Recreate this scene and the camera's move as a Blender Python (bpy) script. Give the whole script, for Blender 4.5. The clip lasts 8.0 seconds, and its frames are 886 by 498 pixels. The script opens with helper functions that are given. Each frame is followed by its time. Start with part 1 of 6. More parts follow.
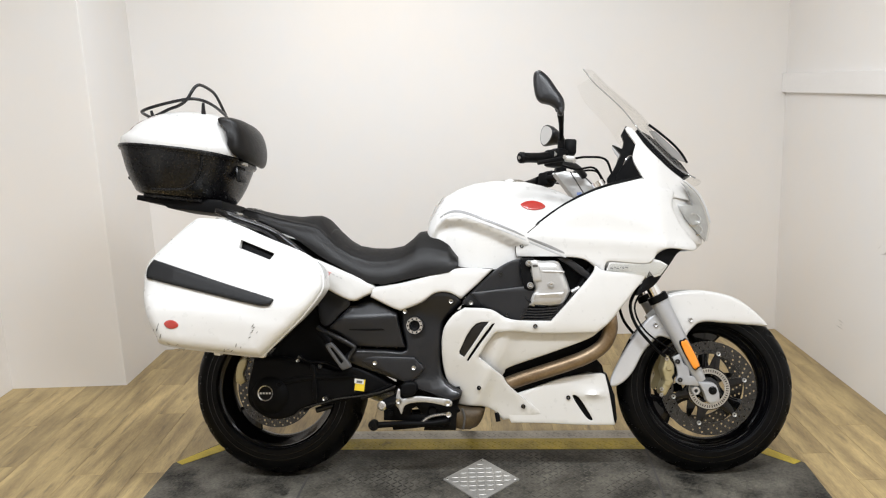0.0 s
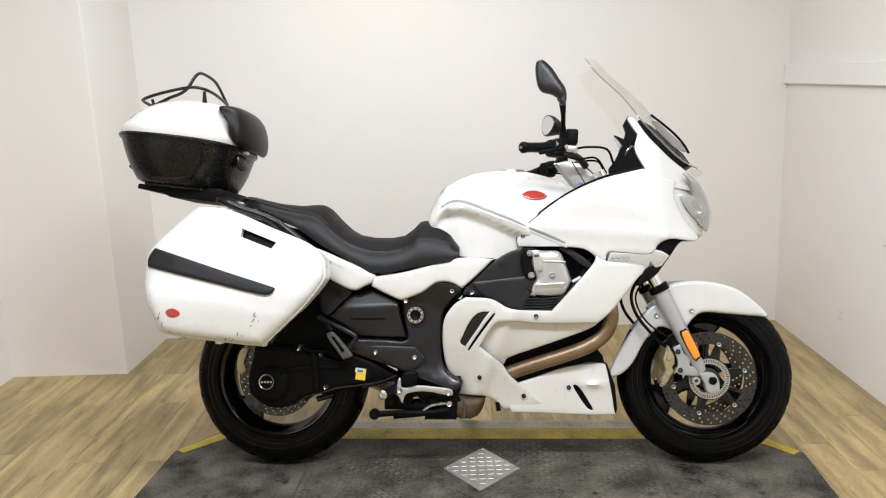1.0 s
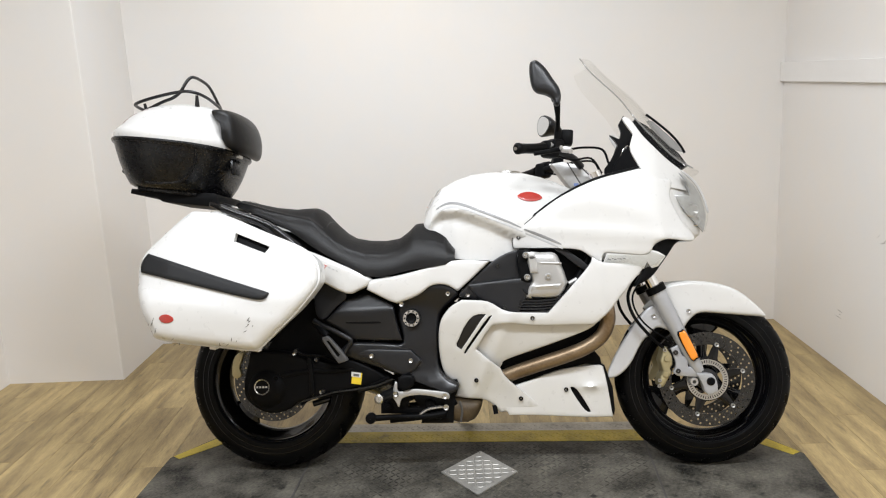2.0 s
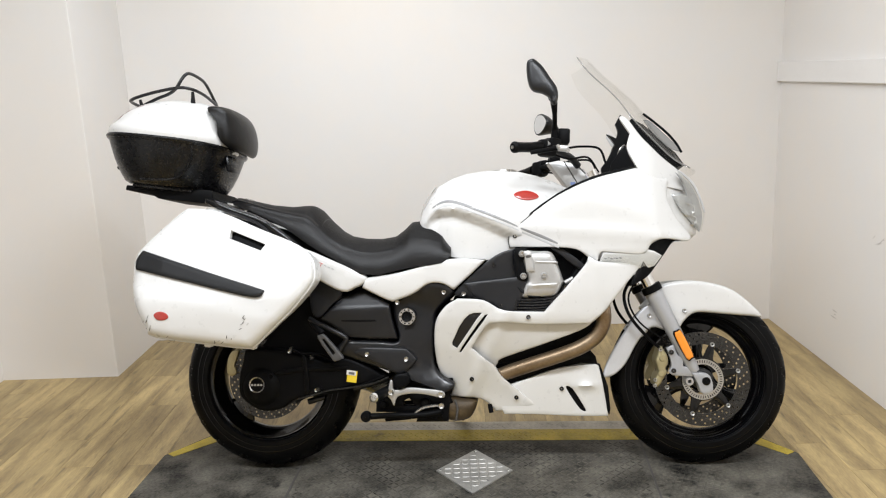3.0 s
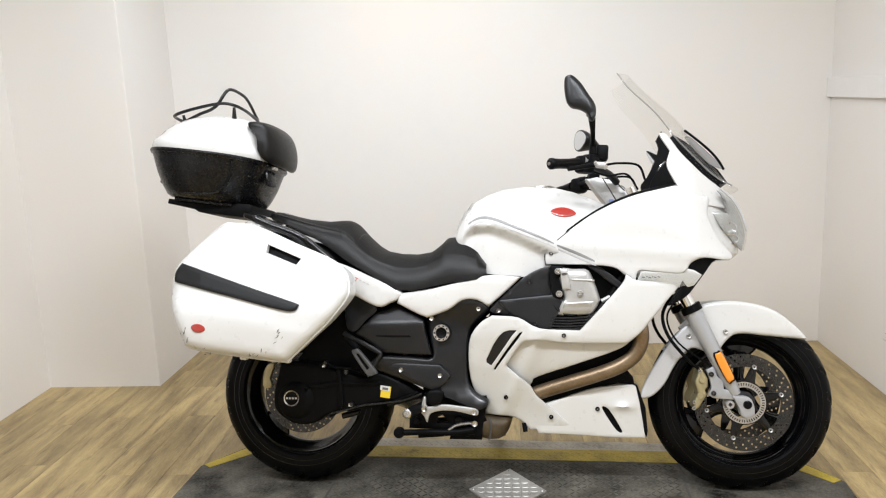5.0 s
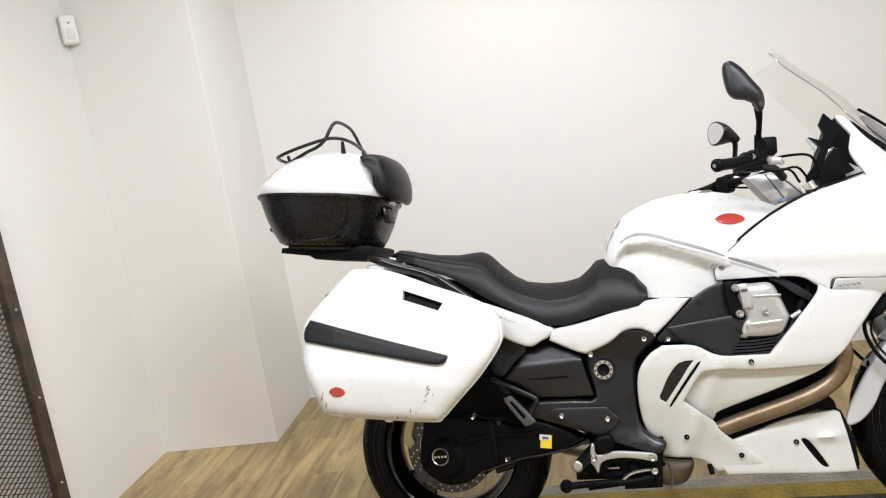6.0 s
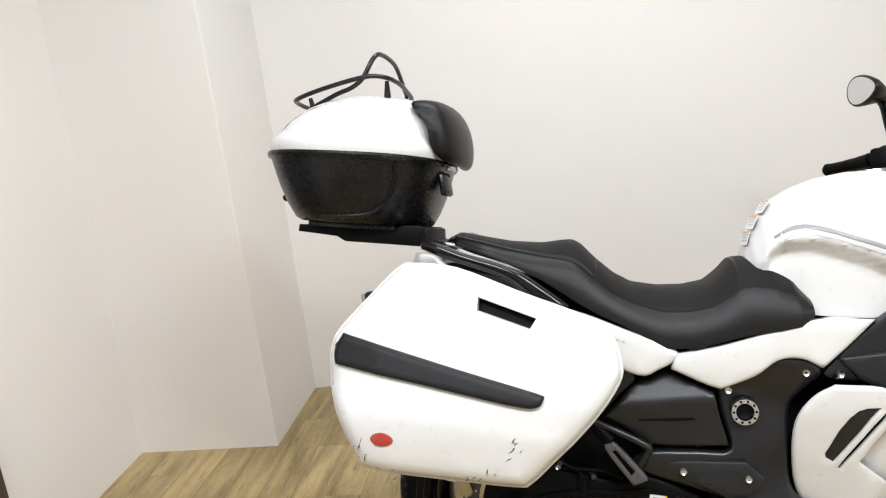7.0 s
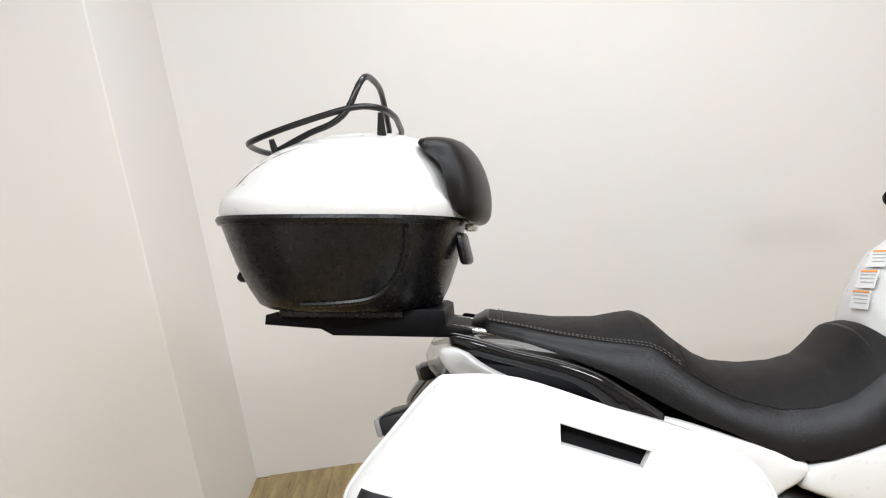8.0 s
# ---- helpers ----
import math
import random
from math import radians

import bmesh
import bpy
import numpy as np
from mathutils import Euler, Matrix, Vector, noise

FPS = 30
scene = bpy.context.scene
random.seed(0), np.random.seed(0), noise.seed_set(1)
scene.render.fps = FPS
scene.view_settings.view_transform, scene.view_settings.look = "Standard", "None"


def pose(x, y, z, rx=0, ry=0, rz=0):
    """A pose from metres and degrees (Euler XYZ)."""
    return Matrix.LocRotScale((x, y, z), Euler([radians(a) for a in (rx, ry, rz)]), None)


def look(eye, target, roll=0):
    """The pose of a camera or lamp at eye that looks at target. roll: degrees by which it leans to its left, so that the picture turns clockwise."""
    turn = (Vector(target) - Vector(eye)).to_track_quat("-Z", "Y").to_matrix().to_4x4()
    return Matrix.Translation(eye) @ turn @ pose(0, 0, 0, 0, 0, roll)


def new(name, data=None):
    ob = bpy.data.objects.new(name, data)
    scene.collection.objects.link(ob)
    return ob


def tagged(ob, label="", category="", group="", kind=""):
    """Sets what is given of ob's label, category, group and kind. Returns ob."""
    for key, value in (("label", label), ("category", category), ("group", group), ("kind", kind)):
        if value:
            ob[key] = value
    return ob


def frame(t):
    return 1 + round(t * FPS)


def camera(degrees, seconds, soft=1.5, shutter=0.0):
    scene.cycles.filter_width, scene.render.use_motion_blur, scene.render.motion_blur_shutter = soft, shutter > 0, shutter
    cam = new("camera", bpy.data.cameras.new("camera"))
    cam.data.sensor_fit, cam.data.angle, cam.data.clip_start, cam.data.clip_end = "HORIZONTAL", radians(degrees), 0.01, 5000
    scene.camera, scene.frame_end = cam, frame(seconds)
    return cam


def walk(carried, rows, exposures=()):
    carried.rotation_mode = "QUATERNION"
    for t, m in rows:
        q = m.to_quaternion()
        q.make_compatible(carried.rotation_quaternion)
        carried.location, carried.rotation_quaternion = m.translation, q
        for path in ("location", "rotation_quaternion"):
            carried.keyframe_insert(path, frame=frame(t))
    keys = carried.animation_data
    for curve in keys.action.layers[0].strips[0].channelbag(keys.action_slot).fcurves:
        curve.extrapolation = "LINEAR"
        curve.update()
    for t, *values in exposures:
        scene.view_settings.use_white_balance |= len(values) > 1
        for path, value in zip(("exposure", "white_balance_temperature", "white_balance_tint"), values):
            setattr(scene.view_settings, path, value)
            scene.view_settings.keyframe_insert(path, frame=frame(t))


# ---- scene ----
cam = camera(59.0, 8.0, 1.15)
PATH = [
    (0, (0.476, -0.053, 1.356), (0.098, 1.868, 0.947), -2.4),
    (0.5, (0.466, -0.055, 1.359), (0.079, 1.862, 0.936), -2.3),
    (1, (0.472, -0.055, 1.351), (0.094, 1.861, 0.92), -2.2),
    (1.5, (0.483, -0.045, 1.352), (0.103, 1.871, 0.924), -2.9),
    (3, (0.481, -0.03, 1.355), (0.115, 1.887, 0.919), -2.4),
    (3.5, (0.477, -0.028, 1.357), (0.118, 1.89, 0.92), -2.9),
    (4, (0.489, -0.023, 1.36), (0.13, 1.896, 0.926), -3.0),
    (5.3, (0.513, 0.003, 1.358), (-0.012, 1.893, 0.966), -2.1),
    (5.5, (0.473, 0.044, 1.366), (-0.07, 1.914, 0.912), -2.3),
    (5.7, (0.379, 0.119, 1.39), (-0.196, 1.988, 0.968), -3.8),
    (5.9, (0.258, 0.191, 1.4), (-0.4, 2.042, 1.022), -8.49),
    (6, (0.186, 0.219, 1.402), (-0.442, 2.083, 1.039), -9.1),
    (6.2, (0.128, 0.301, 1.397), (-0.487, 2.155, 0.969), -8.6),
    (6.3, (0.093, 0.35, 1.38), (-0.51, 2.198, 0.91), -8.44),
    (6.5, (0.017, 0.467, 1.342), (-0.583, 2.317, 0.875), -8.2),
    (6.7, (-0.055, 0.617, 1.342), (-0.68, 2.453, 0.853), -8.38),
    (6.8, (-0.106, 0.689, 1.359), (-0.756, 2.517, 0.876), -8.97),
    (7, (-0.225, 0.806, 1.381), (-0.83, 2.649, 0.896), -7.0),
    (7.2, (-0.338, 0.89, 1.382), (-0.882, 2.766, 0.955), -8.23),
    (7.5, (-0.478, 1.024, 1.422), (-0.868, 2.913, 0.894), -7.8),
    (7.7, (-0.545, 1.107, 1.407), (-0.855, 3.02, 0.91), -7.63),
    (8, (-0.581, 1.258, 1.406), (-0.936, 3.169, 0.936), -8.5),
]
walk(cam, [(t, look(eye, target, roll)) for t, eye, target, roll in PATH], [(0.0, 0.05), (0.7, 0.05), (1.5, -0.04), (3.0, 0.0), (4.0, 0.06), (5.5, 0.08), (6.5, 0.08), (8.0, 0.05)])
from mathutils.geometry import delaunay_2d_cdt

# ---- light: a closed room with bright panels under its ceiling ----
scene.view_settings.exposure = 0.05
world = bpy.data.worlds.new("world")
world.use_nodes = True
world.node_tree.nodes["Background"].inputs[0].default_value = (0.9, 0.95, 1.0, 1)
world.node_tree.nodes["Background"].inputs[1].default_value = 0.05
scene.world = world

BOOTH = pose(0, 0, 0, 0, 0, 9.6)
FLOOR = -0.045


def area_lamp(u, v, z, w, h, watts, colour=(0.89, 0.938, 1.0), target=None):
    data = bpy.data.lights.new("ceiling_light", "AREA")
    data.shape, data.size, data.size_y, data.energy, data.color = "RECTANGLE", w, h, watts, colour
    ob = new("ceiling_light", data)
    eye = BOOTH @ Vector((u, v, z))
    ob.matrix_world = look(eye, BOOTH @ Vector(target) if target else eye + Vector((0, 0.001, -1)))
    return ob


for lu, lv, lw, ln in ((0.15, 2.85, 25, 1.4), (1.0, 1.15, 56, 1.2), (-0.6, 1.15, 50, 1.2)):
    area_lamp(lu, lv, 2.60, ln, 0.18, lw)

# ---- materials ----


def surf(name, colour, rough=0.5, metal=0.0, var=0.08, scale=6.0, bump=0.0, bump_scale=200.0, coat=0.0, rough_var=0.08, island=0.0, per_object=0.0, stretch=(1, 1, 1), second=None, spots=0.0, spec=0.5, ramp=(0.42, 1.05)):
    """A principled material whose colour and gloss vary at two scales."""
    m = bpy.data.materials.new(name)
    m.use_nodes = True
    nt = m.node_tree
    b = nt.nodes["Principled BSDF"]
    co = nt.nodes.new("ShaderNodeTexCoord")
    mp = nt.nodes.new("ShaderNodeMapping")
    mp.inputs["Scale"].default_value = stretch
    nt.links.new(co.outputs["Object"], mp.inputs["Vector"])
    big = nt.nodes.new("ShaderNodeTexNoise")
    big.inputs["Scale"].default_value, big.inputs["Detail"].default_value = scale, 5
    fine = nt.nodes.new("ShaderNodeTexNoise")
    fine.inputs["Scale"].default_value, fine.inputs["Detail"].default_value = scale * 14, 4
    for n in (big, fine):
        nt.links.new(mp.outputs["Vector"], n.inputs["Vector"])
    add = nt.nodes.new("ShaderNodeMath")
    add.operation = "MULTIPLY_ADD"
    add.inputs[1].default_value = 0.45
    nt.links.new(fine.outputs["Fac"], add.inputs[0])
    nt.links.new(big.outputs["Fac"], add.inputs[2])
    spread = nt.nodes.new("ShaderNodeMapRange")
    spread.inputs["From Min"].default_value, spread.inputs["From Max"].default_value = ramp
    nt.links.new(add.outputs[0], spread.inputs["Value"])
    mix = nt.nodes.new("ShaderNodeMix")
    mix.data_type = "RGBA"
    dark = tuple(c * (1 - var) for c in colour)
    light = second or tuple(min(1.0, c * (1 + var)) for c in colour)
    mix.inputs["A"].default_value, mix.inputs["B"].default_value = (*dark, 1), (*light, 1)
    nt.links.new(spread.outputs["Result"], mix.inputs["Factor"])
    out = mix.outputs["Result"]
    if spots:
        sp = nt.nodes.new("ShaderNodeTexNoise")
        sp.inputs["Scale"].default_value, sp.inputs["Detail"].default_value = scale * 2.3, 6
        nt.links.new(mp.outputs["Vector"], sp.inputs["Vector"])
        cut = nt.nodes.new("ShaderNodeMapRange")
        cut.inputs["From Min"].default_value, cut.inputs["From Max"].default_value = 0.6, 0.72
        cut.inputs["To Max"].default_value = spots
        nt.links.new(sp.outputs["Fac"], cut.inputs["Value"])
        m2 = nt.nodes.new("ShaderNodeMix")
        m2.data_type = "RGBA"
        m2.inputs["B"].default_value = (0.015, 0.014, 0.013, 1)
        nt.links.new(cut.outputs["Result"], m2.inputs["Factor"])
        nt.links.new(out, m2.inputs["A"])
        out = m2.outputs["Result"]
    if per_object or island:
        if per_object:
            src = nt.nodes.new("ShaderNodeObjectInfo").outputs["Random"]
            shift = nt.nodes.new("ShaderNodeVectorMath")
            shift.operation = "SCALE"
            shift.inputs[0].default_value = (41.0, 57.0, 23.0)
            nt.links.new(src, shift.inputs["Scale"])
            nt.links.new(shift.outputs[0], mp.inputs["Location"])
        else:
            src = nt.nodes.new("ShaderNodeNewGeometry").outputs["Random Per Island"]
        hs = nt.nodes.new("ShaderNodeHueSaturation")
        mr = nt.nodes.new("ShaderNodeMapRange")
        amount = per_object or island
        mr.inputs["To Min"].default_value, mr.inputs["To Max"].default_value = 1 - amount, 1 + amount
        nt.links.new(src, mr.inputs["Value"])
        nt.links.new(mr.outputs["Result"], hs.inputs["Value"])
        nt.links.new(out, hs.inputs["Color"])
        out = hs.outputs["Color"]
    nt.links.new(out, b.inputs["Base Color"])
    rr = nt.nodes.new("ShaderNodeMapRange")
    rr.inputs["To Min"].default_value, rr.inputs["To Max"].default_value = max(0.02, rough - rough_var), min(1, rough + rough_var)
    nt.links.new(fine.outputs["Fac"], rr.inputs["Value"])
    nt.links.new(rr.outputs["Result"], b.inputs["Roughness"])
    b.inputs["Metallic"].default_value = metal
    b.inputs["Specular IOR Level"].default_value = spec
    if coat:
        b.inputs["Coat Weight"].default_value, b.inputs["Coat Roughness"].default_value = coat, 0.06
    if bump:
        nb = nt.nodes.new("ShaderNodeTexNoise")
        nb.inputs["Scale"].default_value, nb.inputs["Detail"].default_value = bump_scale, 3
        nt.links.new(mp.outputs["Vector"], nb.inputs["Vector"])
        bp = nt.nodes.new("ShaderNodeBump")
        bp.inputs["Strength"].default_value, bp.inputs["Distance"].default_value = bump, 0.002
        nt.links.new(nb.outputs["Fac"], bp.inputs["Height"])
        nt.links.new(bp.outputs["Normal"], b.inputs["Normal"])
    return m


def clear(name, colour, rough=0.02, alpha=0.2, gloss=0.5):
    """Thin clear plastic: mostly see-through, with a gloss."""
    m = bpy.data.materials.new(name)
    m.use_nodes = True
    nt = m.node_tree
    b = nt.nodes["Principled BSDF"]
    tr = nt.nodes.new("ShaderNodeBsdfTransparent")
    tr.inputs["Color"].default_value = (*colour, 1)
    b.inputs["Base Color"].default_value = (0.8, 0.8, 0.78, 1)
    b.inputs["Roughness"].default_value = rough
    lw = nt.nodes.new("ShaderNodeLayerWeight")
    lw.inputs["Blend"].default_value = 0.5
    pw = nt.nodes.new("ShaderNodeMath")
    pw.operation = "POWER"
    pw.inputs[1].default_value = 4.0
    nt.links.new(lw.outputs["Facing"], pw.inputs[0])
    fr = nt.nodes.new("ShaderNodeMapRange")
    fr.inputs["To Min"].default_value, fr.inputs["To Max"].default_value = 0.03 * gloss * 2, gloss
    nt.links.new(pw.outputs[0], fr.inputs["Value"])
    gl = nt.nodes.new("ShaderNodeBsdfGlossy")
    gl.inputs["Roughness"].default_value = rough
    m1 = nt.nodes.new("ShaderNodeMixShader")
    m1.inputs[0].default_value = alpha
    nt.links.new(tr.outputs[0], m1.inputs[1])
    nt.links.new(b.outputs[0], m1.inputs[2])
    m2 = nt.nodes.new("ShaderNodeMixShader")
    nt.links.new(fr.outputs[0], m2.inputs[0])
    nt.links.new(m1.outputs[0], m2.inputs[1])
    nt.links.new(gl.outputs[0], m2.inputs[2])
    nt.links.new(m2.outputs[0], nt.nodes["Material Output"].inputs[0])
    return m


WHITE = surf("white_paint", (0.62, 0.614, 0.60), 0.28, var=0.015, scale=3, coat=0.5, rough_var=0.02)
# Wall paint; its tan patches put the uneven warm tint of the light into colour.
WALL = surf("wall_paint_light_tint", (0.82, 0.805, 0.79), 0.62, var=0.025, scale=0.8, second=(0.84, 0.792, 0.74), bump=0.06, bump_scale=160, ramp=(0.5, 0.95))
CEIL = surf("ceiling_paint", (0.8, 0.79, 0.77), 0.8, var=0.03, scale=2)
TRIM = surf("trim_paint", (0.83, 0.81, 0.79), 0.45, var=0.03, scale=4)
WOOD = surf("vinyl_plank", (0.205, 0.138, 0.062), 0.42, var=0.25, scale=4.2, second=(0.54, 0.402, 0.185), bump=0.12, bump_scale=60, per_object=0.13, stretch=(4.6, 0.62, 1), rough_var=0.1, spots=0.42, ramp=(0.42, 0.98))
JOINT = surf("plank_joint", (0.16, 0.115, 0.065), 0.8, var=0.2)
TREAD = surf("worn_black_steel", (0.013, 0.012, 0.010), 0.6, metal=0.1, var=0.6, scale=7, second=(0.155, 0.143, 0.118), bump=0.7, bump_scale=90, spots=0.92, rough_var=0.2, spec=0.25, ramp=(0.5, 0.95))
TREADTOP = surf("worn_tread_tops", (0.008, 0.0075, 0.0065), 0.55, metal=0.1, var=0.6, scale=4, second=(0.14, 0.128, 0.105), spots=0.9, rough_var=0.2, spec=0.2, ramp=(0.52, 0.95))
YELLOW = surf("yellow_paint", (0.46, 0.34, 0.018), 0.5, var=0.4, scale=9, second=(0.74, 0.55, 0.05), spots=0.35, bump=0.25)
CHECKER = surf("bare_checker_plate", (0.42, 0.41, 0.385), 0.42, metal=0.6, var=0.25, scale=11, bump=0.25, spots=0.3)
EDGEPL = surf("stained_checker_plate", (0.46, 0.42, 0.355), 0.5, metal=0.2, var=0.35, scale=8, second=(0.70, 0.66, 0.58), bump=0.3, spots=0.4)
BLACKPL = surf("black_plastic", (0.0038, 0.0038, 0.0042), 0.45, var=0.3, scale=12, bump=0.12, bump_scale=500, spec=0.07)
CASEBLK = surf("black_case_plastic", (0.0045, 0.0046, 0.0052), 0.28, var=0.3, scale=7, bump=0.06, bump_scale=420, spec=0.32, rough_var=0.07)
CHARC = surf("charcoal_plastic", (0.0085, 0.0088, 0.0105), 0.36, var=0.3, scale=9, bump=0.10, bump_scale=600, spec=0.42)
SATIN = surf("satin_black_paint", (0.0062, 0.0065, 0.0080), 0.34, var=0.3, scale=8, coat=0.22, spec=0.34)
STRIPBLK = surf("grained_black_trim", (0.006, 0.0062, 0.007), 0.52, var=0.3, scale=10, bump=0.2, bump_scale=420, spec=0.28)
GLOSSBLK = surf("gloss_black_paint", (0.0025, 0.0025, 0.003), 0.14, var=0.1, scale=8, coat=0.4, rough_var=0.03, spec=0.2)
RUBBER = surf("tyre_rubber", (0.0020, 0.0020, 0.0022), 0.40, var=0.4, scale=9, bump=0.3, bump_scale=240, spec=0.10, rough_var=0.16)
LEATHER = surf("seat_vinyl", (0.0038, 0.0034, 0.0034), 0.36, var=0.2, scale=10, bump=0.3, bump_scale=700, spec=0.27)
LEATHER2 = surf("seat_vinyl_grained", (0.0052, 0.0046, 0.0044), 0.55, var=0.25, scale=14, bump=0.7, bump_scale=520, spec=0.18)
SILVER = surf("silver_paint", (0.56, 0.565, 0.58), 0.36, metal=0.3, var=0.06, scale=9)
ALU = surf("cast_aluminium", (0.47, 0.465, 0.455), 0.42, metal=0.7, var=0.12, scale=14, bump=0.2, bump_scale=260)
DISC = surf("dark_disc_steel", (0.062, 0.061, 0.059), 0.28, metal=0.9, var=0.2, scale=20)
LAMPGREY = surf("lamp_bowl_grey", (0.42, 0.422, 0.425), 0.3, metal=0.35, var=0.3, scale=22)
PEGGREY = surf("dark_peg_alloy", (0.10, 0.10, 0.102), 0.45, metal=0.4, var=0.25, scale=18, bump=0.2, bump_scale=260)
FORKGREY = surf("silver_grey_fork_paint", (0.40, 0.405, 0.42), 0.36, metal=0.35, var=0.06, scale=9)
STEEL = surf("brushed_steel", (0.55, 0.54, 0.52), 0.28, metal=1.0, var=0.12, scale=22)
CHROME = surf("chrome", (0.82, 0.82, 0.82), 0.08, metal=1.0, var=0.03, rough_var=0.03)
GOLD = surf("gold_anodised", (0.40, 0.345, 0.20), 0.4, metal=0.6, var=0.12, scale=16)
BRONZE = surf("heat_tinted_steel", (0.185, 0.115, 0.062), 0.40, metal=0.75, var=0.3, scale=9, second=(0.31, 0.235, 0.155))
RUST = surf("rusty_steel", (0.045, 0.028, 0.014), 0.55, metal=0.3, var=0.5, scale=14, second=(0.11, 0.075, 0.036), bump=0.3)
RED = surf("red_badge", (0.36, 0.03, 0.022), 0.25, var=0.12, scale=30, coat=0.6)
REDLINE = surf("brown_red_line", (0.16, 0.05, 0.04), 0.4, var=0.1)
REDINK = surf("red_ink", (0.55, 0.16, 0.14), 0.4, var=0.05)
ORANGE = surf("orange_reflector", (0.85, 0.27, 0.015), 0.2, var=0.06, scale=40, coat=0.8, bump=0.3, bump_scale=300)
STRIPE = surf("silver_stripe", (0.44, 0.44, 0.44), 0.4, var=0.04, coat=0.2)
STRIPED = surf("dark_stripe", (0.24, 0.24, 0.24), 0.4, var=0.04, coat=0.2)
LABELY = surf("yellow_label", (0.80, 0.58, 0.03), 0.4, var=0.05)
LABELW = surf("white_label", (0.7, 0.7, 0.69), 0.4, var=0.03)
INK = surf("grey_ink", (0.12, 0.12, 0.12), 0.6, var=0.1)
THREAD = surf("pale_thread", (0.10, 0.092, 0.085), 0.7, var=0.1)
CLEAR = clear("clear_lens", (0.93, 0.93, 0.92), 0.04, 0.09)
SCREEN = clear("windscreen", (0.982, 0.98, 0.974), 0.02, 0.008, 0.22)
SMOKE = clear("smoked_plastic", (0.35, 0.33, 0.32), 0.05, 0.25)
GLASSM = surf("mirror_glass", (0.72, 0.73, 0.74), 0.03, metal=1.0, var=0.01, rough_var=0.01)
# One dark colour for real scuffs and for painted shade in gaps and grooves.
GAPSCUFF = surf("dark_gap_and_scuff", (0.06, 0.055, 0.05), 0.7, var=0.2)
SCUFF = surf("faint_scuff", (0.46, 0.43, 0.40), 0.7, var=0.2)
PIPEBLK = surf("weathered_black_frame", (0.045, 0.035, 0.028), 0.55, metal=0.3, var=0.5, scale=14, second=(0.13, 0.09, 0.06), bump=0.3)

# ---- shape helpers ----


def spline(pts, closed=True, k=4):
    """A smooth line through the points; a point given twice is a corner."""
    n, out = len(pts), []
    p = [Vector(q) for q in pts]
    for i in range(n if closed else n - 1):
        a, b, c, d = (p[(i + j) % n] if closed else p[min(max(i + j, 0), n - 1)] for j in (-1, 0, 1, 2))
        if (b - c).length < 1e-6:
            continue
        a = 2 * b - c if (a - b).length < 1e-6 else a
        d = 2 * c - b if (d - c).length < 1e-6 else d
        for s in range(k):
            t = s / k
            out.append(0.5 * ((2 * b) + (c - a) * t + (2 * a - 5 * b + 4 * c - d) * t * t + (3 * b - a - 3 * c + d) * t ** 3))
    if not closed:
        out.append(p[-1])
    return out


def part(name, bm, material, parent, label="", sharp=38, kind=""):
    """Links a bmesh as one mesh object under a thing or a part."""
    me = bpy.data.meshes.new(name)
    bm.normal_update()
    bm.to_mesh(me)
    bm.free()
    me.materials.append(material)
    me.shade_smooth()
    me.set_sharp_from_angle(angle=radians(sharp))
    ob = new(name, me)
    ob.parent = parent
    return tagged(ob, label, kind=kind)


def thing(name, m, label, category, group="", kind=""):
    ob = new(name)
    ob.empty_display_size = 0.1
    ob.matrix_world = m
    return tagged(ob, label, category, group, kind)


def inside(P, loop):
    x, z = P[:, 0], P[:, 1]
    a, b = loop, np.roll(loop, -1, 0)
    res = np.zeros(len(P), bool)
    for (ax, az), (bx, bz) in zip(a, b):
        c = (az > z) != (bz > z)
        if bz != az:
            res ^= c & (x < (bx - ax) * (z - az) / (bz - az) + ax)
    return res


def away(P, loops):
    best = np.full(len(P), 9.0)
    for loop in loops:
        for a, b in zip(loop, np.roll(loop, -1, 0)):
            e = b - a
            L = e @ e
            t = np.clip(((P - a) @ e) / max(L, 1e-12), 0, 1)
            q = P - a - t[:, None] * e
            best = np.minimum(best, np.sqrt((q * q).sum(1)))
    return best


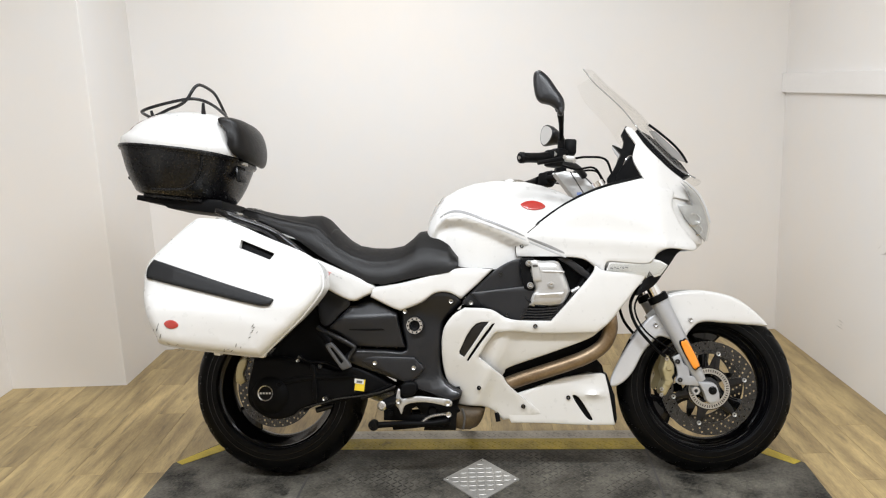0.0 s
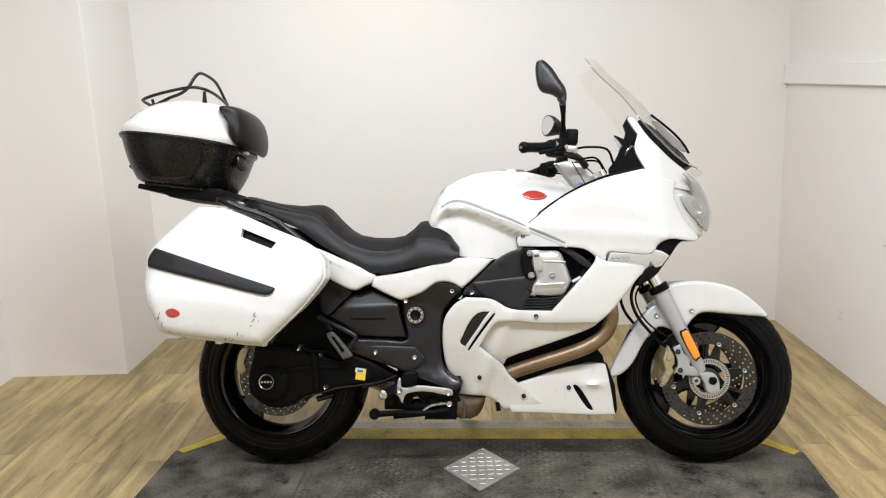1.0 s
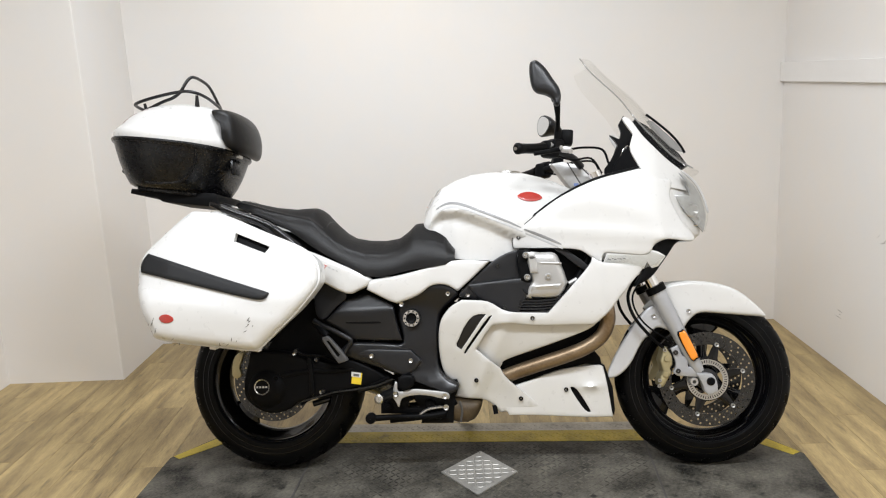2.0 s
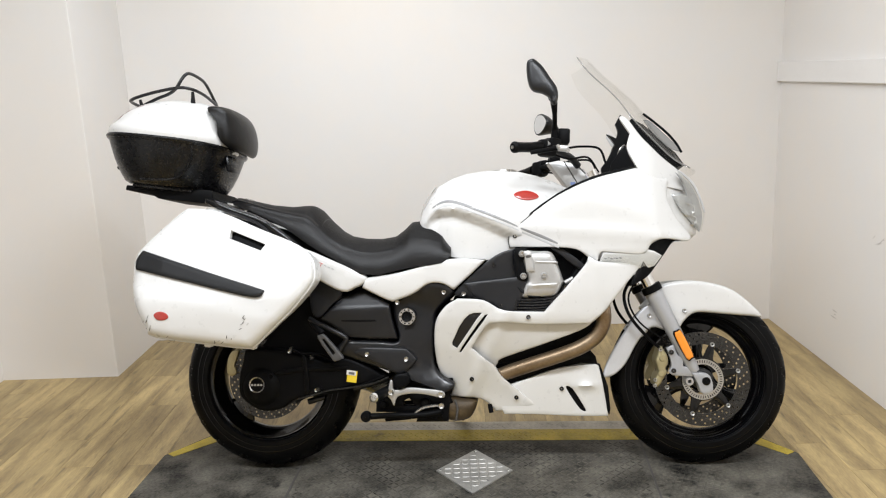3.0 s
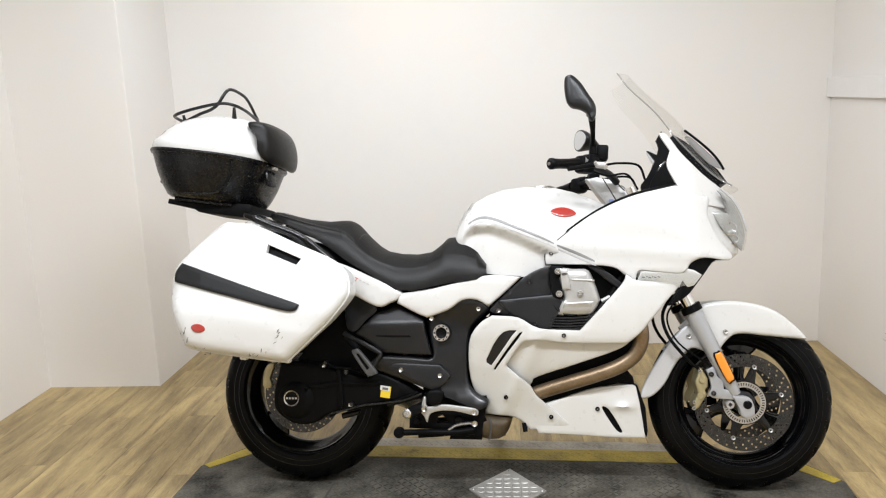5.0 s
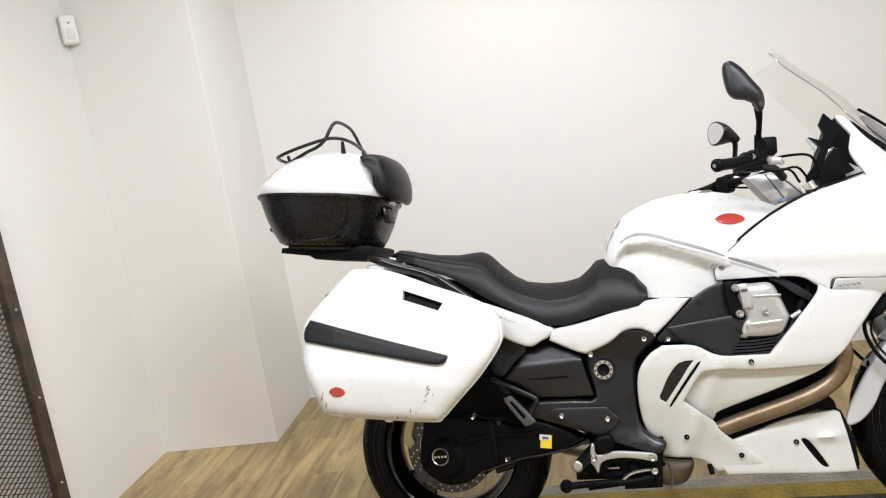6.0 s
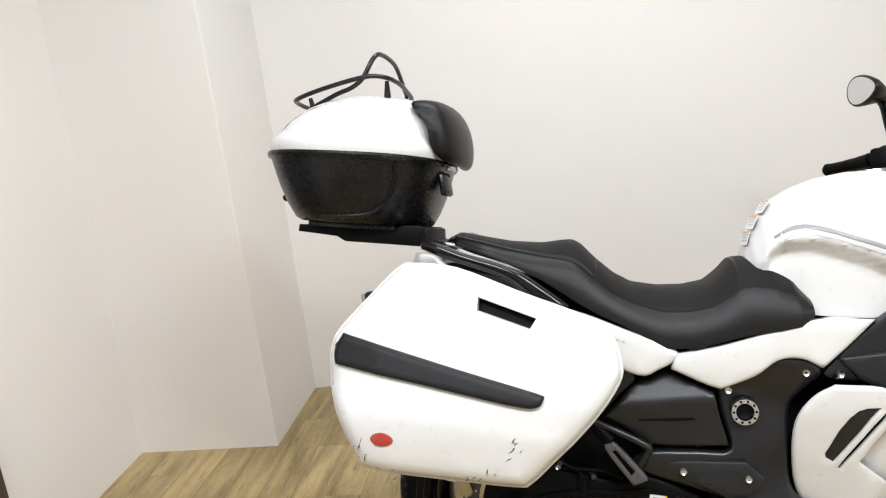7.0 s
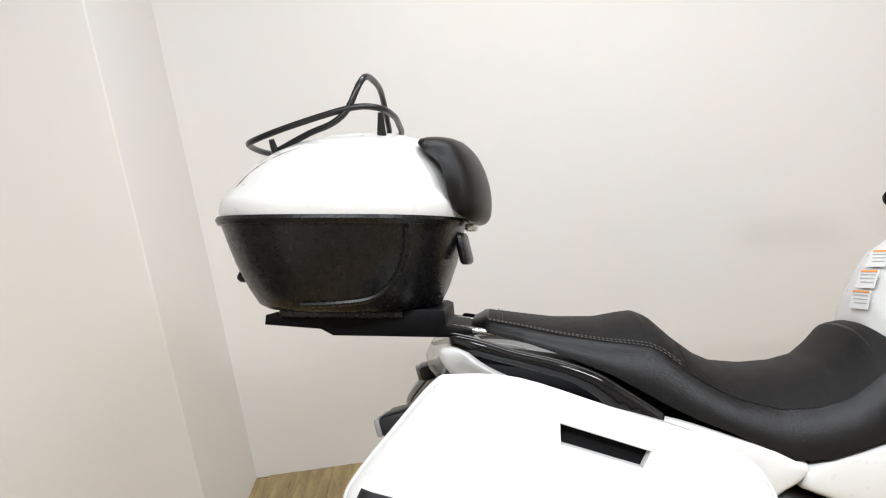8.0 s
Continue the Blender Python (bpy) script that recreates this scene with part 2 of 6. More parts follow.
def sheet(outline, hw, depth=0.012, r=0.008, step=0.022, side=-1, k=4, holes=()):
    """A shaped panel: its outline in x and z, its distance hw(x, z) from the middle plane, rounded edges and a thickness."""

    loops = [np.array([tuple(p) for p in (spline(outline, True, k) if k > 1 else outline)], float)[:, :2]]
    loops += [np.array([tuple(p) for p in h], float)[:, :2] for h in holes]
    if r > 0.0015:
        gap = max(1.5 * r, 0.009)
        even = []
        for li, loop in enumerate(loops):
            row = []
            fine = gap if li == 0 else min(gap, 0.007)
            for a, b in zip(loop, np.roll(loop, -1, 0)):
                m = max(1, int(np.ceil(np.linalg.norm(b - a) / fine)))
                row += [a + (b - a) * i / m for i in range(m)]
            even.append(np.array(row))
        loops = even
    fn = hw if callable(hw) else (lambda x, z: hw)
    pts, edges = [], []
    for loop in loops:
        s = len(pts)
        pts += loop.tolist()
        edges += [(s + i, s + (i + 1) % len(loop)) for i in range(len(loop))]
    lo, hi = loops[0].min(0), loops[0].max(0)
    cand = []
    if r > 0.0015:
        for li, loop in enumerate(loops):
            d = np.roll(loop, -1, 0) - np.roll(loop, 1, 0)
            nrm = np.stack([-d[:, 1], d[:, 0]], 1)
            nrm /= np.maximum(np.linalg.norm(nrm, axis=1), 1e-9)[:, None]
            rl = r if li == 0 else min(r, 0.0025)
            for f in (0.1, 0.4, 1.0) if rl > 0.0075 else (0.25, 1.0):
                for sg in (1, -1):
                    q = loop + sg * nrm * rl * f
                    keep = away(q, loops) > 0.85 * rl * f
                    cand.append(q[keep])
    gx, gz = np.meshgrid(np.arange(lo[0], hi[0], step), np.arange(lo[1], hi[1], step))
    g = np.stack([(gx + (np.arange(gx.shape[0]) % 2)[:, None] * step / 2).ravel(), gz.ravel()], 1)
    if len(g):
        cand.append(g[away(g, loops) > max(r * 1.35, step * 0.45)])
    for q in cand:
        if len(q):
            ok = inside(q, loops[0])
            for h in loops[1:]:
                ok &= ~inside(q, h)
            pts += q[ok].tolist()
    v2, e2, f2, *_ = delaunay_2d_cdt([Vector(p) for p in pts], edges, [], 0, 1e-6)
    V = np.array([tuple(v) for v in v2])
    F = np.array([tuple(f) for f in f2 if len(f) == 3])
    C = V[F].mean(1)
    ok = inside(C, loops[0])
    for h in loops[1:]:
        ok &= ~inside(C, h)
    F = F[ok]
    D = away(V, loops[:1])
    D2 = away(V, loops[1:]) if len(loops) > 1 else np.full(len(V), 9.0)
    bm = bmesh.new()
    front, back, count = [], [], {}
    r2 = min(r, 0.0025)
    for (x, z), d, d2 in zip(V, D, D2):
        drop = r - math.sqrt(max(r * r - (r - d) ** 2, 0)) if d < r else 0
        drop += r2 - math.sqrt(max(r2 * r2 - (r2 - d2) ** 2, 0)) if d2 < r2 else 0
        y = fn(x, z) - drop
        front.append(bm.verts.new((x, side * y, z)))
        back.append(bm.verts.new((x, side * (fn(x, z) - r - depth), z)))
    for a, b, c in F:
        bm.faces.new((front[a], front[b], front[c]))
        bm.faces.new((back[c], back[b], back[a]))
        for e in ((a, b), (b, c), (c, a)):
            key = tuple(sorted((int(e[0]), int(e[1]))))
            count[key] = count.get(key, 0) + 1
    for (a, b), n in count.items():
        if n == 1:
            bm.faces.new((front[a], front[b], back[b], back[a]))
    loose = [v for v in bm.verts if not v.link_faces]
    bmesh.ops.delete(bm, geom=loose, context="VERTS")
    bmesh.ops.recalc_face_normals(bm, faces=bm.faces)
    return bm


def loft(rings, cap=True, around=True):
    bm = bmesh.new()
    vs = [[bm.verts.new(p) for p in ring] for ring in rings]
    n = len(rings[0])
    for a, b in zip(vs, vs[1:]):
        for i in range(n if around else n - 1):
            j = (i + 1) % n
            bm.faces.new((a[i], a[j], b[j], b[i]))
    if cap:
        bm.faces.new(vs[0])
        bm.faces.new(vs[-1])
    bmesh.ops.recalc_face_normals(bm, faces=bm.faces)
    return bm


def tube(path, r, n=10, closed=False, k=5, flat=1.0, bm=None):
    """A round bar along a smooth path; r may be a list, one for each point given."""
    own = bm is None
    bm = bm or bmesh.new()
    P = spline([Vector(p) for p in path], closed, k) if k > 1 else [Vector(p) for p in path]
    rad = [float(v) for v in ([r] * len(P) if not isinstance(r, (list, tuple)) else np.interp(np.linspace(0, len(path) - 1, len(P)), range(len(path)), r))]
    up, rings = Vector((0.13, 0.31, 0.94)), []
    for i, p in enumerate(P):
        a = P[(i - 1) % len(P)] if closed or i else p
        b = P[(i + 1) % len(P)] if closed or i < len(P) - 1 else p
        t = (b - a).normalized()
        s = t.cross(up).normalized()
        up = s.cross(t).normalized()
        rings.append([bm.verts.new(p + rad[i] * (math.cos(2 * math.pi * q / n) * s + flat * math.sin(2 * math.pi * q / n) * up)) for q in range(n)])
    for i in range(len(rings) if closed else len(rings) - 1):
        a, b = rings[i], rings[(i + 1) % len(rings)]
        for q in range(n):
            w = (q + 1) % n
            bm.faces.new((a[q], a[w], b[w], b[q]))
    if not closed:
        bm.faces.new(rings[0])
        bm.faces.new(rings[-1])
    bmesh.ops.recalc_face_normals(bm, faces=bm.faces)
    return bm


def lathe(profile, cx, cz, n=64, close=True, bump=None, bm=None):
    """Turns a profile of (radius, y) about the axle through (cx, cz)."""
    bm = bm or bmesh.new()
    rings = []
    for q in range(n):
        th = 2 * math.pi * q / n
        ring = []
        for j, (r, y) in enumerate(profile):
            rr = r - (bump(th, y) if bump else 0)
            ring.append(bm.verts.new((cx + rr * math.cos(th), y, cz + rr * math.sin(th))))
        rings.append(ring)
    m = len(profile)
    for q in range(n):
        a, b = rings[q], rings[(q + 1) % n]
        for j in range(m if close else m - 1):
            w = (j + 1) % m
            bm.faces.new((a[j], a[w], b[w], b[j]))
    bmesh.ops.recalc_face_normals(bm, faces=bm.faces)
    return bm


def block(c, size, rot=(0, 0, 0), bevel=0.004, bm=None, seg=2):
    bm = bm or bmesh.new()
    got = bmesh.ops.create_cube(bm, size=1.0, matrix=pose(*c, *rot) @ Matrix.Diagonal((*size, 1)))
    if bevel:
        es = list({e for v in got["verts"] for e in v.link_edges})
        bmesh.ops.bevel(bm, geom=es, offset=bevel, segments=seg, affect="EDGES", profile=0.5)
    return bm


def rod(a, b, r, n=12, bm=None):
    return tube([a, b], r, n, k=1, bm=bm)


def bolt_head(x, z, y, r=0.008, bm=None, sink=0.005):
    """A socket-head screw that faces sideways: a rounded head with a hole."""
    return lathe([(r * 0.4, y + 0.004), (r * 0.4, y - 0.001), (r * 0.85, y - 0.003), (r, y - 0.001), (r, y + sink), (0.0005, y + sink), (0.0005, y + 0.004)], x, z, 14, True, bm=bm)


def lerp(x, xs, ys):
    return float(np.interp(x, xs, ys))


# ---- the room ----


def wall_box(name, label, u0, u1, v0, v1, z0, z1, material, bevel=0.0, category="wall"):
    bm = block(((u0 + u1) / 2, (v0 + v1) / 2, (z0 + z1) / 2), (u1 - u0, v1 - v0, z1 - z0), bevel=bevel)
    me = bpy.data.meshes.new(name)
    bm.to_mesh(me)
    bm.free()
    me.materials.append(material)
    ob = new(name, me)
    ob.matrix_world = BOOTH
    return tagged(ob, label, category, kind="structure")


U0, U1, V0, V1, TOP = -1.824, 2.174, -1.6, 4.077, 2.72
wall_box("wall_back", "plain white painted wall behind the motorcycle", U0 - 0.12, U1 + 0.12, V1, V1 + 0.12, FLOOR - 0.1, TOP, WALL)
wall_box("wall_left", "plain white painted side wall of the booth", U0 - 0.12, U0, V0, V1, FLOOR - 0.1, TOP, WALL)
wall_box("wall_right", "plain white painted side wall with a ledge", U1, U1 + 0.12, V0, V1, FLOOR - 0.1, TOP, WALL)
# Front wall and ceiling are unseen, added to close the room around the lamps.
wall_box("wall_front", "unseen plain white wall added to close the booth", U0 - 0.12, U1 + 0.12, V0 - 0.12, V0, FLOOR - 0.1, TOP, WALL)
wall_box("wall_pilaster", "square white painted column in the corner", U0 - 0.03, -1.246, 3.53, V1 + 0.03, FLOOR - 0.05, TOP + 0.02, WALL, 0.004)
wall_box("ceiling", "unseen plain white ceiling added to close the room", U0 - 0.12, U1 + 0.12, V0 - 0.12, V1 + 0.12, TOP, TOP + 0.1, CEIL, category="ceiling")
wall_box("trim", "white painted board along the side wall", U1 - 0.022, U1 - 0.0005, V0, V1 - 0.001, 1.247, 1.345, TRIM, 0.003, "trim")
floor = wall_box("floor", "wood-look vinyl plank floor in warm browns", U0 - 0.1, U1 + 0.1, V0 - 0.1, V1 + 0.1, FLOOR - 0.08, FLOOR - 0.004, JOINT, category="floor")

rng = random.Random(21)
right_wall = bpy.data.objects["wall_right"]
for v, z, n, spread in ((3.02, 0.62, 5, 0.04), (2.62, 0.42, 7, 0.06), (2.45, 0.50, 4, 0.05), (3.35, 0.20, 3, 0.05)):
    for _ in range(n):
        L, W, a = rng.uniform(0.008, 0.035), rng.uniform(0.0008, 0.002), rng.uniform(-0.7, 0.1)
        bm = bmesh.new()
        y0, z0 = v + rng.uniform(-spread, spread), z + rng.uniform(-spread, spread) * 0.5
        c, k = math.cos(a), math.sin(a)
        rim = [bm.verts.new((U1 - 0.0006, y0 + p * c - q * k, z0 + p * k + q * c)) for p, q in ((-L, 0), (0, -W), (L, 0), (0, W))]
        bm.faces.new(rim)
        back = [bm.verts.new(w.co + Vector((0.002, 0, 0))) for w in rim]
        for i in range(4):
            bm.faces.new((rim[i], rim[(i + 1) % 4], back[(i + 1) % 4], back[i]))
        part("scuff", bm, SCUFF, right_wall)

# ---- the low platform under the motorcycle ----
DECK = pose(0.11, 2.515, 0, 0, 0, 6.2)
PU, PV, HL, HW = -0.045, -0.075, 1.155, 0.400  # middle, half length and half width of the deck


def poly_slab(pts, z0, z1, bm=None, bevel=0.0):
    bm = bm or bmesh.new()
    lo = [bm.verts.new((x, y, z0)) for x, y in pts]
    hi = [bm.verts.new((x, y, z1)) for x, y in pts]
    bm.faces.new(hi)
    bm.faces.new(lo[::-1])
    for i in range(len(pts)):
        j = (i + 1) % len(pts)
        bm.faces.new((lo[i], lo[j], hi[j], hi[i]))
    bmesh.ops.recalc_face_normals(bm, faces=bm.faces)
    return bm


def treads(pts, step, size, z, height, turn=0.0):
    """Raised bars, two ways crossed, over a convex field."""
    loop = np.array(pts, float)
    lo, hi = loop.min(0), loop.max(0)
    verts, faces = [], []
    c, s = math.cos(turn), math.sin(turn)
    mid = loop.mean(0)
    R = float(np.hypot(*(hi - lo))) / 2 + step
    grid = np.arange(-R, R, step)
    spots = []
    for i, a in enumerate(grid):
        for j, b in enumerate(grid):
            spots.append((mid[0] + a * c - b * s, mid[1] + a * s + b * c, (i + j) % 2))
    S = np.array(spots)
    ok = inside(S[:, :2], loop) & (away(S[:, :2], [loop]) > size * 0.75)
    for x, y, flip in S[ok]:
        ang = turn + (math.pi / 4 if flip else -math.pi / 4)
        dx, dy = math.cos(ang), math.sin(ang)
        L, W = size * 0.62, size * 0.17
        base = len(verts)
        for k2, hz in ((1.0, 0.0), (0.62, height)):
            for p, q in ((-L, 0), (0, -W), (L, 0), (0, W)):
                verts.append((x + k2 * (p * dx - q * dy), y + k2 * (p * dy + q * dx), z + hz))
        faces.append((base + 4, base + 5, base + 6, base + 7))
        for q in range(4):
            w = (q + 1) % 4
            faces.append((base + q, base + w, base + 4 + w, base + 4 + q))
    bm = bmesh.new()
    vs = [bm.verts.new(v) for v in verts]
    for f in faces:
        bm.faces.new([vs[i] for i in f])
    return bm


deck = thing("platform", DECK, "low worn black steel platform with yellow painted borders", "platform", kind="structure")
oct_pts = [(PU - HL, PV - HW + 0.075), (PU + HL, PV - HW + 0.075), (PU + HL, PV + 0.125), (PU + HL - 0.145, PV + HW - 0.075), (PU - HL + 0.145, PV + HW - 0.075), (PU - HL, PV + 0.125)]
part("deck_plate", poly_slab(oct_pts, FLOOR, -0.002), TREAD, deck)
for sg in (1, -1):
    a, b = PV + sg * 0.235, PV + sg * (HW - 0.075)
    band = [(PU - HL + 0.12, a), (PU + HL - 0.12, a), (PU + HL - 0.155, b), (PU - HL + 0.155, b)]
    part("yellow_border", poly_slab(band, -0.0025, -0.0006), YELLOW, deck, "worn yellow paint over tread")
    part("border_tread", treads(band, 0.021, 0.02, -0.0006, 0.0011, 0.0), YELLOW, deck, kind="stuff")
    strip = [(-0.66, b + 0.002), (0.58, b + 0.002), (0.58, PV + sg * HW), (-0.66, PV + sg * HW)]
    part("edge_plate", poly_slab(strip, FLOOR, -0.003), EDGEPL, deck, "bare metal checker plate strip")
    part("edge_tread", treads(strip, 0.021, 0.02, -0.003, 0.0012, 0.0), EDGEPL, deck, kind="stuff")
    for se in (1, -1) if sg > 0 else ():
        x0, x1 = (PU + se * (HL - 0.01), PU + se * (HL - 0.155))
        cham = [(x0, PV + sg * 0.135), (x1, b - 0.004), (x1 - se * 0.045, b - 0.055), (x0 - se * 0.03, PV + sg * 0.115)]
        part("corner_border", poly_slab(cham, -0.0025, -0.0004), YELLOW, deck)
mid_field = [(-0.65, PV - 0.23), (0.572, PV - 0.23), (0.572, PV + 0.23), (-0.65, PV + 0.23)]
part("deck_tread", treads(mid_field, 0.021, 0.024, -0.002, 0.0011), TREADTOP, deck, kind="stuff")
for x0, x1, cut in ((PU - HL + 0.01, -0.662, 1), (0.584, PU + HL - 0.01, -1)):
    near, far = PV - HW + 0.09, PV + 0.225
    field = [(x0, near), (x1, near), (x1, far), (x0 + 0.05, far), (x0, PV + 0.11)] if cut > 0 else [(x0, near), (x1, near), (x1, PV + 0.11), (x1 - 0.05, far), (x0, far)]
    part("deck_tread", treads(field, 0.017, 0.015, -0.002, 0.0008, 0.4), TREAD, deck, kind="stuff")
for su in (-0.655, 0.577):
    bm = block((su, PV, -0.0012), (0.007, 2 * HW - 0.16, 0.0024), bevel=0)
    part("hinge_seam", bm, GAPSCUFF, deck, "dark seam between plates")
dia = [(-0.163, -0.078), (-0.030, -0.232), (0.103, -0.078), (-0.030, 0.076)]
part("diamond_plate", poly_slab(dia, -0.001, 0.004), CHECKER, deck, "bright diamond-shaped checker plate")
part("diamond_tread", treads(dia, 0.0215, 0.020, 0.004, 0.0014, math.radians(49)), CHECKER, deck, kind="stuff")
for bx, bv in ((-0.148, -0.078), (0.088, -0.078), (-0.03, 0.06)):
    bm = bmesh.new()
    bmesh.ops.create_uvsphere(bm, u_segments=10, v_segments=6, radius=0.006, matrix=pose(bx, bv, 0.0045) @ Matrix.Diagonal((1, 1, 0.5, 1)))
    part("rivet", bm, STEEL, deck)

# ---- small things of the room ----


def mesh_gate():
    g = thing("mesh_gate", BOOTH @ pose(U0 + 0.05, 2.725, FLOOR), "dark steel frame filled with expanded metal mesh beside the wall", "mesh panel")
    W, H = 1.3, 1.95
    part("side_post", block((0, -0.03, H / 2), (0.03, 0.06, H), bevel=0.003), PIPEBLK, g)
    part("side_post", block((0, -W + 0.03, H / 2), (0.03, 0.06, H), bevel=0.003), PIPEBLK, g)
    part("cross_rail", block((0, -W / 2, H - 0.03), (0.028, W - 0.12, 0.06), bevel=0.003), PIPEBLK, g)
    part("cross_rail", block((0, -W / 2, 0.04), (0.028, W - 0.12, 0.06), bevel=0.003), PIPEBLK, g)
    for z in (0.28, 0.62, 0.96, 1.3, 1.64):
        bm = bmesh.new()
        bmesh.ops.create_uvsphere(bm, u_segments=8, v_segments=6, radius=0.006, matrix=pose(0.016, -0.03, z))
        part("rivet", bm, STEEL, g)
    bm = bmesh.new()

    def strand(y0, z0, y1, z1):
        d = Vector((0, y1 - y0, z1 - z0)).normalized() * 0.0016
        nx = Vector((0, -d.z, d.y))
        a, b = Vector((0, y0, z0)), Vector((0, y1, z1))
        q = [bm.verts.new(p) for p in (a - nx + Vector((0.002, 0, 0)), a + nx + Vector((0.002, 0, 0)), b + nx + Vector((0.002, 0, 0)), b - nx + Vector((0.002, 0, 0)), a - nx - Vector((0.002, 0, 0)), a + nx - Vector((0.002, 0, 0)), b + nx - Vector((0.002, 0, 0)), b - nx - Vector((0.002, 0, 0)))]
        bm.faces.new(q[:4])
        bm.faces.new((q[0], q[3], q[7], q[4]))
        bm.faces.new((q[1], q[5], q[6], q[2]))
    y0, y1, z0, z1 = -W + 0.06, -0.06, 0.07, H - 0.06
    slope, pitch = 0.5, 0.021
    c = z0 - slope * (y1 - y0)
    while c < z1 + slope * (y1 - y0):
        for sg in (1, -1):
            ya, za = (y0, c) if sg > 0 else (y0, c + slope * (y1 - y0))
            yb, zb = (y1, c + slope * (y1 - y0)) if sg > 0 else (y1, c)
            # clip to the frame
            pts = []
            for t in (0.0, 1.0, (z0 - za) / (zb - za), (z1 - za) / (zb - za)):
                z = za + t * (zb - za)
                if -1e-6 <= t <= 1 + 1e-6 and z0 - 1e-6 <= z <= z1 + 1e-6:
                    pts.append((ya + t * (yb - ya), z))
            if len(pts) >= 2:
                pts.sort()
                if pts[-1][0] - pts[0][0] > 0.01:
                    strand(*pts[0], *pts[-1])
        c += pitch
    part("wire_mesh", bm, PIPEBLK, g, "diamond expanded metal mesh", kind="stuff")


mesh_gate()


def wall_sensor():
    s = thing("alarm_sensor", BOOTH @ pose(U0 + 0.035, 3.497, 1.965, 0, 0, 45), "small white plastic alarm sensor in the corner", "sensor")
    part("housing", block((0, 0, 0), (0.066, 0.04, 0.125), bevel=0.012, seg=4), TRIM, s)
    part("sensor_window", block((0, -0.019, -0.018), (0.036, 0.008, 0.05), bevel=0.004), surf("sensor_lens", (0.7, 0.7, 0.7), 0.35), s)
    bm = bmesh.new()
    bmesh.ops.create_uvsphere(bm, u_segments=8, v_segments=6, radius=0.004, matrix=pose(0, -0.02, 0.028))
    part("indicator_led", bm, INK, s)


wall_sensor()

# ---- the motorcycle: x ahead, y to its left, z up, leaning on its side stand ----
LEANED = pose(0.11, 2.515, 0.003, -14.5, 0, 6.2)
bike = thing("motorcycle", LEANED, "white sport-touring motorcycle leaning on its stand on the platform", "motorcycle")


def both(name, outline, hw, material, parent, label="", sides=(-1, 1), **more):
    return [part(name, sheet(outline, hw, side=s, **more), material, parent, label) for s in sides]


# wheels
RX, RZ, RR = -0.754, 0.307, 0.317
FX, FZ, FR = 0.755, 0.290, 0.300


def tyre_profile(R, w, rim):
    pts = []
    for i in range(25):
        a = math.pi * (i / 24)
        y = -w * math.cos(a)
        r = rim + (R - rim) * max(math.sin(a), 0.0) ** 0.62
        pts.append((r, y))
    pts += [(rim - 0.006, w * 0.9), (rim - 0.006, -w * 0.9)]
    return pts


def groove(R, rim, w, n):
    def cut(th, y):
        t = abs(y) / w
        if not 0.12 < t < 0.86:
            return 0.0
        s = (th * n / (2 * math.pi) + 0.9 * t * (1 if y > 0 else -1) + (0.25 if y > 0 else 0)) % 1.0
        deep = 0.010 if abs(s - 0.5) < 0.10 else 0.0
        return deep * (1 if 0.2 < t < 0.8 else 0.5)
    return cut


def wheel(name, cx, cz, R, w, rim, spokes, hub_r, label):
    W = new(name)
    W.parent = bike
    tagged(W, label)
    part("tyre", lathe(tyre_profile(R, w, rim), cx, cz, 260, True, groove(R, rim, w, 19)), RUBBER, W, "black treaded road tyre", 30)
    rw = w * 0.74
    part("rim", lathe([(rim + 0.004, -rw - 0.004), (rim - 0.004, -rw - 0.006), (rim - 0.012, -rw), (rim - 0.016, -rw * 0.7), (rim - 0.034, -rw * 0.42), (rim - 0.040, -rw * 0.2), (rim - 0.040, rw * 0.2), (rim - 0.034, rw * 0.42), (rim - 0.016, rw * 0.7), (rim - 0.012, rw), (rim - 0.004, rw + 0.006), (rim + 0.004, rw + 0.004)], cx, cz, 96), GLOSSBLK, W, "gloss black cast rim")
    part("hub", lathe([(0.012, -0.055), (hub_r * 0.8, -0.055), (hub_r, -0.045), (hub_r, 0.045), (hub_r * 0.8, 0.055), (0.012, 0.055)], cx, cz, 40), GLOSSBLK, W)
    for a in spokes:
        t = radians(a)
        rings = []
        for f in np.linspace(0, 1, 9):
            rr = hub_r * 0.85 + f * (rim - 0.036 - hub_r * 0.85)
            half = 0.040 - 0.026 * math.sin(math.pi * min(f * 1.1, 1)) ** 0.8 + 0.030 * f ** 3
            th = 0.020 - 0.006 * f
            c, s = math.cos(t), math.sin(t)
            ring = []
            for q in range(12):
                e = 2 * math.pi * q / 12
                lx, ly = half * math.cos(e), th * math.sin(e)
                ring.append((cx + rr * c - lx * s, ly, cz + rr * s + lx * c))
            rings.append(ring)
        part("spoke", loft(rings), GLOSSBLK, W)
    return W


def sidewall_lines(W, cx, cz, R, w, rim):
    for rr in (rim + 0.016, rim + 0.034):
        f = min(1.0, ((rr - rim) / (R - rim)) ** (1 / 0.62))
        y = -w * math.sqrt(1 - f * f)
        part("sidewall_line", lathe([(rr - 0.0022, y + 0.001), (rr - 0.0008, y - 0.0016), (rr + 0.0008, y - 0.0014), (rr + 0.0022, y + 0.002)], cx, cz, 120), GLOSSBLK, W)



def circle(cx, cz, r, n, start=0.0):
    return [(cx + r * math.cos(start + 2 * math.pi * i / n), cz + r * math.sin(start + 2 * math.pi * i / n)) for i in range(n)]


